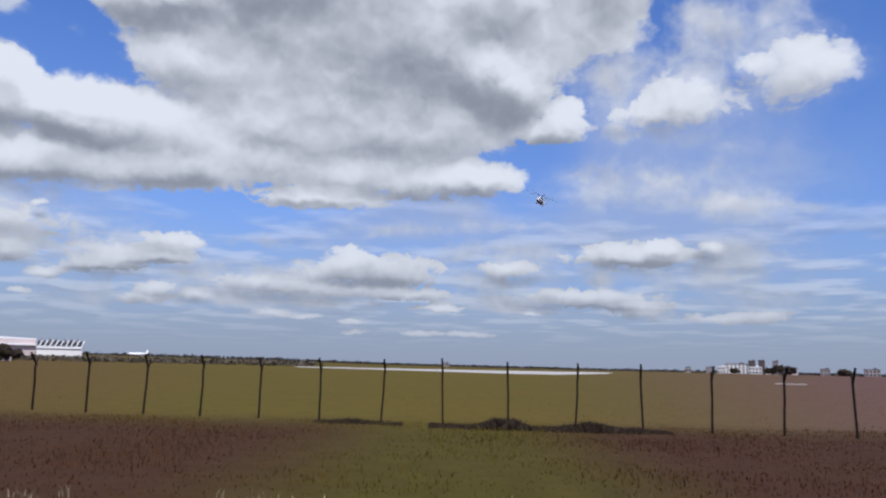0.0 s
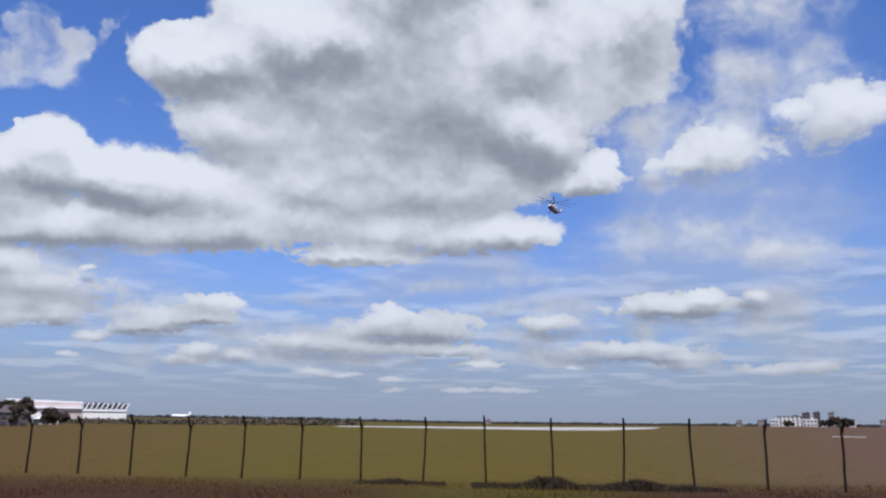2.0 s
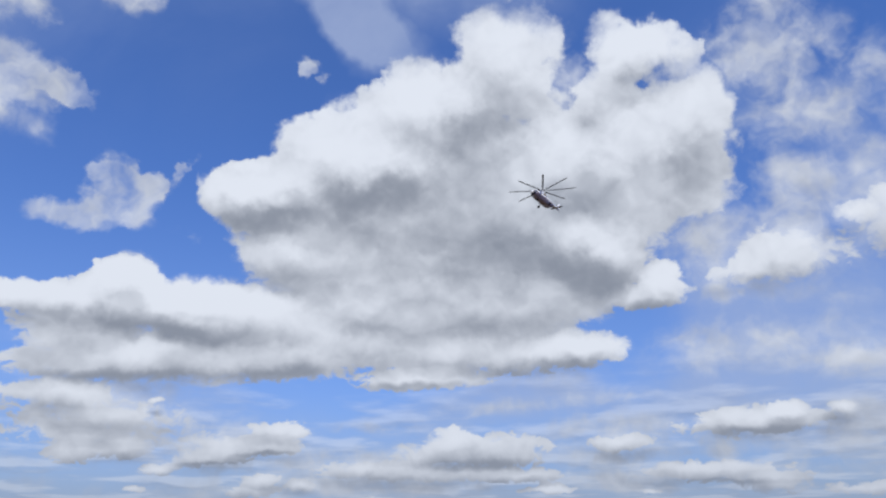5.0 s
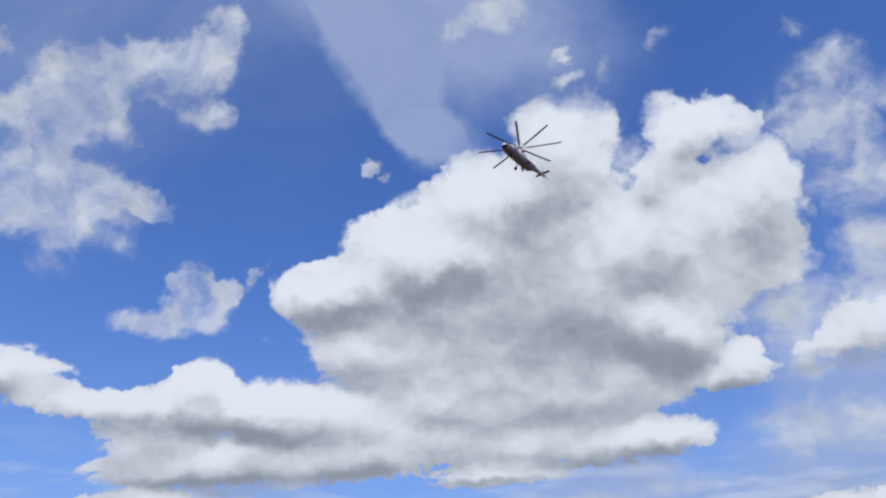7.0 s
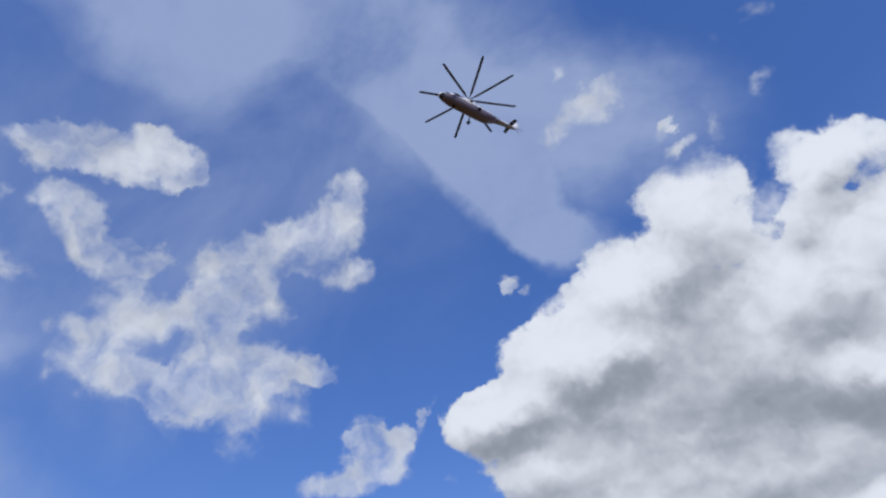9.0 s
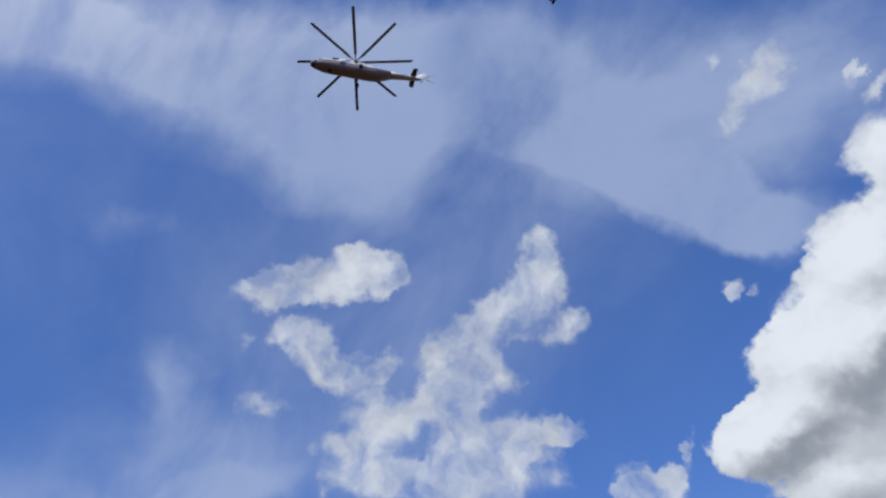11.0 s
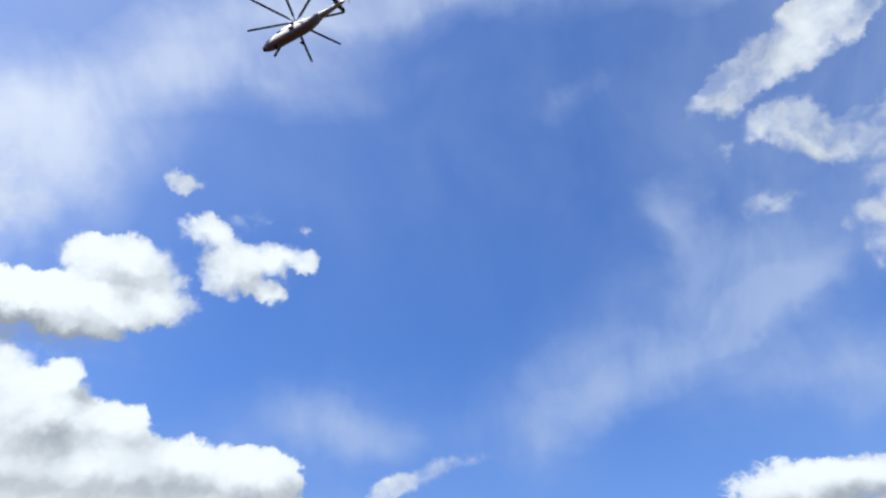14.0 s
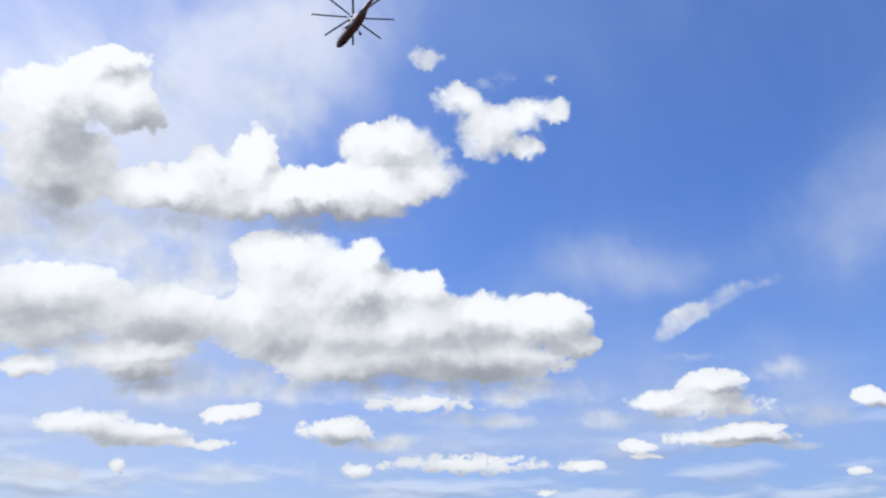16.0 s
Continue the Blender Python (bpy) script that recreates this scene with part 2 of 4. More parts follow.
# dim feet under the sun
SHADE += [
    (153.5, 31.4, 2.7, 2.4, 17), (154.1, 27.7, 1.7, 1.4, 16), (140.5, 30.6, 3.1, 0.8, 10, 1.4), (126.1, 19.2, 8.3, 1.3, 1), (118.2, 17.9, 6.5, 0.8, -1),
    (153.4, 19.3, 4, 1.2, 11), (144.7, 20, 3.9, 1.4, 8), (144.9, 16, 2.8, 0.5, 6), (144.5, 11.7, 3.3, 0.5, 5), (129.1, 22.6, 1.4, 1.3, 3, 1.3),
    (100.3, 15, 2.5, 0.3, -6), (100.9, 11.6, 3.8, 0.2, -5), (130.5, 12.4, 2.5, 0.3, 2, 1.4), (120, 21, 2.7, 0.9, -1, 1)]
# bright heads under the sun
SHADE += [
    (133.8, 32.1, 8.5, 1.7, 6, -1.5), (154.1, 36.3, 3.9, 1.7, 20, -1.75), (136, 26.2, 4.2, 1.6, 6, -1.62), (124.3, 24.6, 2.2, 1, 1, -1.5), (115.7, 22.5, 5.3, 0.8, -3, -1.5),
    (153.7, 22.2, 3.7, 1, 13, -1.5)]
# a fan of thin cloud overhead
VEIL += [
    (27.7, 51, 6.9, 3.1, -39, 2.9), (19.6, 44.3, 7.8, 3.5, -51, 2.9), (13.2, 39, 5.3, 2.6, -37, 2.9), (11.2, 49.2, 7.2, 5.4, -9, 2.3), (3.1, 44.2, 6.8, 4.2, -15, 1.4),
    (-16.2, 33.2, 5.2, 7.8, -25, 1.7), (-12.8, 21, 4.7, 5.7, -17, 2.2)]
# pale haze to the north-east
VEIL += [
    (-20.9, 14.9, 10.5, 5.2, -7, 4.9), (-25.8, 24.9, 5.8, 8, -14, 3.5), (-12.7, 12.8, 6.8, 2.9, -4, 3.5), (-21.8, 8.5, 9.7, 3.5, -4, 3.8), (-4, 10.6, 12.6, 2.6, -2, 2.3),
    (9.1, 3.6, 33.8, 2.5, 0, 2), (30.1, 9.8, 9.5, 2.8, 4, 1.7), (9.3, 9, 16.9, 2.6, 1, 1.3)]
# a wide veil near the zenith
VEIL += [
    (83.6, 62.9, 15.3, 4.7, 7, 2.9), (57.5, 59.2, 9.8, 4.7, -3, 2.3), (24.7, 56.6, 13.3, 7, -31, 2.6), (20, 45, 8.5, 3.5, -53, 2.6), (15.5, 39.3, 4.9, 2.4, -50, 2.3),
    (75.4, 37.7, 2.8, 1.9, -34, 0.6), (72.7, 33.4, 5, 1.8, 3, 0.6), (79.8, 30.2, 7.6, 1.8, 5, 0.6), (5.5, 43.4, 5.2, 7.7, -44, 1.4)]
# thin streaks in the west
VEIL += [
    (106.6, 57.9, 18.4, 4.3, 17, 2.9), (116.6, 50.7, 10, 2.4, 13, 1.7), (68.6, 57.5, 11.7, 4.5, -15, 2), (78, 27.4, 11.9, 2.3, 18, 1.7), (69.7, 29.7, 5.1, 1.5, 14, 1.7),
    (76.4, 37.7, 1.2, 2.6, 27, 1.2), (71.9, 33.1, 4.3, 2.6, -10, 0.7), (82.7, 48.9, 1.5, 1.1, -4, 0.9), (64.6, 22.9, 7.1, 2.4, -12, 1.4), (110.2, 24.7, 6.2, 2.6, 7, 1.2)]
# bright haze under the sun
VEIL += [
    (149.7, 32.1, 14, 13.1, 15, 4.3), (139.3, 41.2, 6.1, 6.9, 11, 2.9), (147.6, 17.6, 15.3, 8.7, 8, 3.5), (121.5, 12.1, 34, 4.6, 0, 2.3), (90.6, 24.5, 4.5, 5.1, -14, 0.7),
    (106.9, 25.3, 4.6, 1.7, -7, 1.3), (105.7, 17.3, 8.1, 2.9, -5, 1.6), (96.2, 14.3, 8.6, 3.5, -7, 1.7), (132.7, 42, 4.6, 6.1, 7, 1.7)]
# a low cloud in the west
CUMULUS += [
    (72.2, 17.5, 4.9, 1.6, -13), (68.1, 17.5, 3.3, 1.1, -14), (64.2, 14.7, 3.3, 0.6, -15)]
# a wisp over it
FLEECE += [
    (61.3, 17.5, 1.7, 0.5, -17, 0.9)]
# bright haze between the banks
FLEECE += [
    (148.6, 25.7, 9.5, 3.4, 12, 1.5), (143.5, 23.8, 8.9, 2.3, 9, 1.5), (138, 39.7, 2.5, 5.4, 10, 0.5), (142.3, 35.3, 6.1, 2.5, 12, 0.5), (154.7, 24.3, 4.2, 1.9, 15, 1)]
# thin cloud across the fan
VEIL += [
    (43, 60.6, 11.1, 5.5, -15, 2.6), (29.9, 52.5, 12.8, 5.1, -35, 2.2), (54.3, 54.3, 5.2, 3.1, -6, 1.3), (51.7, 64.4, 10.9, 3.7, -7, 1.7)]
# thin cloud in the west
VEIL += [
    (80, 29.5, 10.3, 4.7, 8, 1.3), (70.2, 23, 8.5, 4.4, -15, 1.4), (80.3, 47.6, 20.8, 11, -14, 0.6), (95.6, 24.6, 12.7, 4.2, -5, 0.9), (61.4, 32.4, 7.4, 4.9, -24, 0.9)]
# a thin film over the clear patch
VEIL += [
    (35.3, 53.1, 11, 8.5, -25, 0.7), (39.8, 45.8, 9.4, 8.7, -20, 0.5)]
# the brightest heads
SHADE += [
    (-8.7, 34.4, 3.7, 3.7, -8, -1.5), (8.4, 35.2, 3.9, 2.5, 2, -1.25), (23.2, 27.3, 3.3, 1.7, 8, -1.25), (-14, 30.4, 3.2, 2.9, -10, -0.75), (16.8, 30.5, 3.8, 2.1, 6, -0.88)]
# the grey heart
SHADE += [
    (4.7, 29.8, 2.6, 2.6, 0, 1.2), (-12.2, 27.7, 2.4, 2.5, -8, 1)]
# a broken bright cloud beside the upper bank
CUMULUS += [
    (121.2, 38.8, 2, 1.1, -1, 1.4), (118.5, 37.3, 1.8, 1.2, -22, 1.4), (114.1, 37.6, 2.7, 0.8, 3, 1.3), (116.7, 35.8, 2.6, 1.2, -3, 1.3), (114.2, 34.7, 0.8, 0.9, -5, 1.3),
    (129.9, 35.4, 1.7, 1.2, 4, 1.2)]
# soft sheets in the north-east
FLEECE += [
    (-21.3, 16.8, 7.3, 1.8, -3, 0.5), (-16.9, 13.7, 8.6, 1.6, -6, 0.55), (-23.3, 11.4, 4.2, 1.2, -6, 0.5), (0.5, 7.1, 8.8, 1.1, -1, 0.6), (-8.2, 8.8, 6.7, 0.9, -2, 0.6),
    (26.1, 8.9, 7.9, 1, 3, 0.55), (15.6, 5.6, 6.8, 0.8, 1, 0.6)]
# thin stuff between two heads
FLEECE += [
    (-3.3, 35.2, 1.6, 3.1, -17, 0.8)]
# soft feet of the banks
FLEECE += [
    (128.3, 17.1, 11.3, 1.5, 2, 0.9), (138.7, 28.2, 10.9, 1.9, 8, 0.9), (145.2, 15.1, 9.9, 1.4, 6, 0.8), (116.9, 16.2, 8, 1.1, -2, 0.7), (151.6, 25.9, 5.8, 2, 14, 0.9)]
# broad thin veils
VEIL += [
    (75.4, 42.5, 18.9, 11.4, -9, 0.15), (52.1, 44.1, 17.9, 12.9, -11, 0.6), (39.5, 40.2, 13.9, 12.5, -19, 0.5), (132.9, 44.1, 29.8, 18.6, 18, 0.5),
    (144.6, 23, 34.4, 19.7, 9, 0.6), (62.5, 30.4, 15.4, 9.7, -15, 0.5)]


class Nodes:
    """A short way to write node trees."""

    def __init__(self, tree):
        self.tree = tree
        tree.nodes.clear()

    def add(self, kind, **settings):
        n = self.tree.nodes.new(kind)
        for key, value in settings.items():
            setattr(n, key, value)
        return n

    def link(self, a, b):
        self.tree.links.new(a, b)

    def fill(self, socket, value):
        if isinstance(value, bpy.types.NodeSocket):
            self.link(value, socket)
        elif value is not None:
            socket.default_value = value

    def math(self, op, a, b=None, c=None, clamp=False):
        n = self.add("ShaderNodeMath", operation=op, use_clamp=clamp)
        for s, v in zip(n.inputs, (a, b, c)):
            self.fill(s, v)
        return n.outputs[0]

    def vec(self, op, a, b=None, c=None):
        n = self.add("ShaderNodeVectorMath", operation=op)
        for s, v in zip(n.inputs, (a, b, c)):
            self.fill(s, v)
        if op in ("DOT_PRODUCT", "LENGTH", "DISTANCE"):
            return n.outputs["Value"]
        return n.outputs[0]

    def scaled(self, v, k):
        n = self.add("ShaderNodeVectorMath", operation="SCALE")
        self.fill(n.inputs[0], v)
        self.fill(n.inputs["Scale"], k)
        return n.outputs[0]

    def noise(self, vector, scale, detail=4.0, rough=0.55, dist=0.0, out=0):
        n = self.add("ShaderNodeTexNoise", noise_dimensions="3D")
        self.fill(n.inputs["Vector"], vector)
        n.inputs["Scale"].default_value, n.inputs["Detail"].default_value = scale, detail
        n.inputs["Roughness"].default_value, n.inputs["Distortion"].default_value = rough, dist
        return n.outputs[out]

    def cells(self, vector, scale, detail=2.0):
        n = self.add("ShaderNodeTexVoronoi", feature="F1", normalize=True)
        self.fill(n.inputs["Vector"], vector)
        n.inputs["Scale"].default_value, n.inputs["Detail"].default_value = scale, detail
        n.inputs["Roughness"].default_value = 0.45
        return n.outputs["Distance"]

    def step(self, v, lo, hi):
        n = self.add("ShaderNodeMapRange", interpolation_type="SMOOTHSTEP")
        self.fill(n.inputs[0], v)
        n.inputs[1].default_value, n.inputs[2].default_value = lo, hi
        return n.outputs[0]

    def blend(self, k, a, b):
        n = self.add("ShaderNodeMix", data_type="RGBA")
        self.fill(n.inputs[0], k)
        self.fill(n.inputs[6], a)
        self.fill(n.inputs[7], b)
        return n.outputs[2]


def heap(n, d, puffs):
    """The summed field of a list of puffs at the direction d."""
    total = None
    for bearing, height, a, b, tilt, *firm in puffs:
        w = firm[0] if firm else 2.0
        reach = 1.0 / (1.0 - 0.5 / max(w, 1.25))
        at = way(bearing, height)
        east = Vector((math.cos(radians(bearing)), math.sin(radians(bearing)), 0))
        up = at.cross(east) * -1 if at.cross(east).z < 0 else at.cross(east)
        k = radians(tilt)
        u, v = east * math.cos(k) + up * math.sin(k), up * math.cos(k) - east * math.sin(k)
        turn = Matrix((u, v, u.cross(v))).transposed().to_euler()
        m = n.add("ShaderNodeMapping", vector_type="TEXTURE")
        n.link(d, m.inputs["Vector"])
        m.inputs["Location"].default_value, m.inputs["Rotation"].default_value = at, turn
        m.inputs["Scale"].default_value = (math.sin(radians(a)) * reach, math.sin(radians(b)) * reach, 1.0)
        g = n.add("ShaderNodeTexGradient", gradient_type="SPHERICAL")
        n.link(m.outputs[0], g.inputs[0])
        total = n.math("MULTIPLY", g.outputs[1], w) if total is None else n.math("MULTIPLY_ADD", g.outputs[1], w, total)
    return total


def make_world():
    world = bpy.data.worlds.new("sky")
    scene.world = world
    world.use_nodes = True
    n = Nodes(world.node_tree)
    d = n.add("ShaderNodeTexCoord").outputs["Generated"]
    sky = n.add("ShaderNodeTexSky", sky_type="NISHITA", sun_disc=False)
    sky.sun_elevation, sky.sun_rotation = radians(SUN_HEIGHT), radians(-SUN_BEARING)
    sky.air_density, sky.dust_density, sky.ozone_density = SKY_AIR, SKY_DUST, SKY_OZONE
    blue = n.vec("MULTIPLY", sky.outputs[0], SKY_GAIN)
    # ragged outlines: the direction is stirred at two sizes
    half = (0.5, 0.5, 0.5)
    s1 = n.scaled(n.vec("SUBTRACT", n.noise(d, 10.0, 2.0, 0.5, out=1), half), 0.045)
    s2 = n.scaled(n.vec("SUBTRACT", n.noise(d, 42.0, 4.0, 0.55, out=1), half), 0.045)
    xyz = n.add("ShaderNodeSeparateXYZ")
    n.link(d, xyz.inputs[0])
    z = n.math("MAXIMUM", xyz.outputs[2], 0.004)
    # clouds look smaller and flatter towards the horizon
    size = n.math("MULTIPLY_ADD", n.step(z, 0.08, 0.55), 0.68, 0.32)
    stir = n.vec("MULTIPLY", n.vec("ADD", s1, s2), (1.0, 1.0, 0.75))
    p = n.vec("ADD", d, n.scaled(stir, size))
    sunward = way(SUN_BEARING, SUN_HEIGHT)
    # cauliflower heads: rounded cells on a softly stirred direction
    c = n.vec("ADD", d, n.scaled(n.vec("SUBTRACT", n.noise(d, 24.0, 3.0, 0.5, out=1), half), 0.05))
    c_lit = n.vec("ADD", c, tuple(sunward * 0.02))
    heads, heads_lit = n.cells(c, 15.0), n.cells(c_lit, 15.0)
    buds, buds_lit = n.cells(c, 36.0, 1.0), n.cells(n.vec("ADD", c, tuple(sunward * 0.009)), 36.0, 1.0)
    body = n.noise(d, 13.0, 5.0, 0.5)
    broad, broad_lit = n.noise(d, 8.0, 3.0, 0.5), n.noise(n.vec("ADD", d, tuple(sunward * 0.055)), 8.0, 3.0, 0.5)
    mass = heap(n, p, CUMULUS)
    mass_lit = heap(n, n.vec("ADD", p, n.scaled(tuple(sunward * 0.042), size)), CUMULUS)
    ragged = n.math("SUBTRACT", n.math("MULTIPLY_ADD", heads, -0.55, n.math("MULTIPLY", body, 1.25)), 0.42)
    # far clouds carry smaller heads
    flatter = n.vec("MULTIPLY", c, (1.0, 1.0, 2.0))
    small = n.math("MULTIPLY_ADD", n.cells(flatter, 62.0, 1.0), -0.9, n.math("MULTIPLY_ADD", n.noise(flatter, 40.0, 4.0, 0.55), 1.9, -0.55))
    near = n.step(z, 0.12, 0.5)
    ragged = n.math("MULTIPLY_ADD", n.math("SUBTRACT", ragged, small), near, small)
    cap = n.math("MINIMUM", mass, 1.9)
    field = n.math("MULTIPLY_ADD", n.math("MULTIPLY", ragged, n.step(mass, 0.0, 0.35)), n.math("MULTIPLY_ADD", near, 0.5, 1.2), cap)
    crisp, loose = n.step(field, 0.34, 0.80), n.step(field, 0.10, 1.30)
    where = n.step(n.noise(d, 5.0, 2.0), 0.33, 0.52)
    cover = n.math("MULTIPLY_ADD", n.math("SUBTRACT", crisp, loose), where, loose)
    # torn, half see-through fleeces
    torn = n.math("SUBTRACT", n.noise(n.vec("ADD", d, n.scaled(n.vec("SUBTRACT", n.noise(d, 16.0, 3.0, 0.55, out=1), half), 0.09)), 15.0, 4.5, 0.5), 0.5)
    fleece = n.math("MINIMUM", heap(n, p, FLEECE), 0.94)
    fleece = n.math("MULTIPLY", n.step(n.math("MULTIPLY_ADD", n.math("MULTIPLY", torn, n.step(fleece, 0.0, 0.5)), 3.0, fleece), 0.10, 1.6), 0.92)
    cover = n.math("MAXIMUM", cover, fleece)
    # sunlit crowns, dim feet, grey where the cloud is thick
    slope = n.math("SUBTRACT", n.math("MINIMUM", mass, 3.0), n.math("MINIMUM", mass_lit, 3.0))
    relief = n.math("ADD", n.math("MULTIPLY", n.math("SUBTRACT", broad, broad_lit), 0.9), n.math("MULTIPLY_ADD", n.math("SUBTRACT", heads_lit, heads), 1.0, n.math("MULTIPLY", n.math("SUBTRACT", buds_lit, buds), 0.4)))
    light = n.math("MULTIPLY_ADD", slope, 0.46, relief)
    shade = n.math("MULTIPLY_ADD", ragged, 0.3, n.math("MINIMUM", heap(n, p, SHADE), 1.7))
    grey = n.math("MULTIPLY", n.step(shade, -0.7, 2.8), 0.82)
    # far clouds are seen from the side and look greyer
    far = n.math("MULTIPLY", n.math("SUBTRACT", 1.0, n.step(z, 0.06, 0.24)), 0.3)
    dark = n.math("ADD", n.math("SUBTRACT", grey, light), n.math("ADD", far, CLOUD_DIM))
    tint = n.blend(n.step(dark, -0.4, 1.45), (*CLOUD_WHITE, 1), (*CLOUD_GREY, 1))
    # thin veils, drawn out by the wind
    comb = n.add("ShaderNodeMapping")
    n.link(d, comb.inputs[0])
    comb.inputs["Rotation"].default_value, comb.inputs["Scale"].default_value = (0.3, 0.2, 0.9), (1.0, 1.9, 1.3)
    wisp = n.noise(comb.outputs[0], 3.4, 6.0, 0.56, 0.35)
    q = n.vec("ADD", d, n.scaled(n.vec("SUBTRACT", n.noise(d, 4.0, 5.0, 0.6, out=1), half), 0.17))
    veil = n.math("MULTIPLY", n.math("MINIMUM", heap(n, q, VEIL), 3.0), n.math("MULTIPLY_ADD", wisp, 1.2, -0.1))
    veil = n.math("MULTIPLY", n.step(veil, 0.0, 1.9), VEIL_MOST)
    glare = n.step(n.vec("DOT_PRODUCT", d, tuple(sunward)), 0.42, 1.0)
    veil = n.math("MULTIPLY_ADD", glare, 0.25, veil, clamp=True)
    facing = n.vec("DOT_PRODUCT", d, tuple(sunward))
    sunny = n.step(facing, 0.4, 0.95)
    veil_tint = n.blend(sunny, (*VEIL_TINT, 1), (0.84, 0.86, 0.93, 1))
    # rows of small clouds and haze low down
    deck = n.vec("DIVIDE", d, n.scaled((1, 1, 1), n.math("ADD", z, 0.045)))
    flat = n.add("ShaderNodeMapping")
    n.link(deck, flat.inputs[0])
    flat.inputs["Scale"].default_value = (1, 1, 0)
    rows = n.noise(flat.outputs[0], 1.25, 5.0, 0.52)
    over = n.add("ShaderNodeMapping")
    n.link(n.vec("DIVIDE", d, n.scaled((1, 1, 1), n.math("ADD", z, 0.054))), over.inputs[0])
    over.inputs["Scale"].default_value = (1, 1, 0)
    rows_lit = n.noise(over.outputs[0], 1.25, 5.0, 0.52)
    low = n.math("MULTIPLY", n.step(rows, 0.43, 0.60), n.math("SUBTRACT", 1.0, n.step(z, 0.13, 0.30)))
    low = n.math("MULTIPLY", low, n.step(z, 0.01, 0.08))
    low_tint = n.blend(n.math("MULTIPLY_ADD", n.math("SUBTRACT", rows_lit, rows), 5.0, 0.42, clamp=True), (*CLOUD_WHITE, 1), (*CLOUD_GREY, 1))
    haze = n.math("MULTIPLY", n.math("SUBTRACT", 1.0, n.step(z, -0.03, 0.23)), 0.62)
    haze = n.math("MULTIPLY_ADD", n.math("SUBTRACT", 1.0, n.step(z, 0.05, 0.5)), 0.30, haze)
    hot = n.math("MULTIPLY", n.step(facing, 0.15, 0.75), n.math("SUBTRACT", 1.0, n.step(z, 0.05, 0.48)))
    haze = n.math("MULTIPLY_ADD", hot, 0.22, haze, clamp=True)
    haze_tint = n.blend(n.step(facing, -0.1, 0.6), (*HAZE, 1), (0.48, 0.5, 0.55, 1))
    # most of the haze lies behind the clouds, a thinner part before them
    out = n.blend(haze, n.blend(veil, blue, veil_tint), haze_tint)
    out = n.blend(n.math("MULTIPLY", low, 0.42), out, low_tint)
    out = n.blend(cover, out, tint)
    out = n.blend(n.math("MULTIPLY", haze, n.math("MULTIPLY_ADD", n.step(z, 0.0, 0.12), -0.5, 0.75)), out, haze_tint)
    bg = n.add("ShaderNodeBackground")
    n.link(out, bg.inputs[0])
    bg.inputs[1].default_value = 1.0
    n.link(bg.outputs[0], n.add("ShaderNodeOutputWorld").inputs[0])
    world.cycles.sampling_method = "MANUAL"
    world.cycles.sample_map_resolution = 256


SKY_GAIN, SKY_AIR, SKY_DUST, SKY_OZONE = (0.074, 0.103, 0.163), 1.0, 0.3, 3.0
CLOUD_WHITE, CLOUD_GREY, CLOUD_DIM = (0.76, 0.80, 0.88), (0.255, 0.283, 0.345), 0.22
VEIL_TINT, VEIL_MOST = (0.40, 0.48, 0.69), 0.68
HAZE = (0.285, 0.335, 0.445)
make_world()

sun = new("sun", bpy.data.lights.new("sun", "SUN"))
sun.data.energy, sun.data.angle, sun.data.color = 4.2, radians(0.5), (1.0, 0.96, 0.9)
sun.matrix_basis = look(way(SUN_BEARING, SUN_HEIGHT) * 900, (0, 0, 0))


# ---- materials ----
def material(name, color, rough=0.7, metal=0.0, grain=8.0, vary=0.25, bump=0.0, fine=60.0, other=None, island=0.0):
    """Paint with stains at two sizes: a large one towards `other`, a fine one in brightness."""
    m = bpy.data.materials.new(name)
    m.use_nodes = True
    n = Nodes(m.node_tree)
    p = n.add("ShaderNodeTexCoord").outputs["Object"]
    big, small = n.noise(p, grain, 4.0), n.noise(p, fine, 3.0)
    other = other or tuple(c * 0.55 for c in color)
    c = n.blend(n.math("MULTIPLY", n.step(big, 0.35, 0.7), min(1.0, vary * 2)), (*color, 1), (*other, 1))
    k = n.math("MULTIPLY_ADD", small, vary, 1.0 - vary * 0.5)
    if island:
        geo = n.add("ShaderNodeNewGeometry")
        k = n.math("MULTIPLY", k, n.math("MULTIPLY_ADD", geo.outputs["Random Per Island"], island, 1.0 - island * 0.5))
    c = n.scaled(c, k)
    b = n.add("ShaderNodeBsdfPrincipled")
    n.link(c, b.inputs["Base Color"])
    b.inputs["Roughness"].default_value, b.inputs["Metallic"].default_value = rough, metal
    b.inputs["Specular IOR Level"].default_value = 0.15 if rough > 0.75 else 0.5
    if bump:
        r = n.add("ShaderNodeBump")
        r.inputs["Strength"].default_value = bump
        n.link(small, r.inputs["Height"])
        n.link(r.outputs[0], b.inputs["Normal"])
    n.link(b.outputs[0], n.add("ShaderNodeOutputMaterial").inputs[0])
    return m


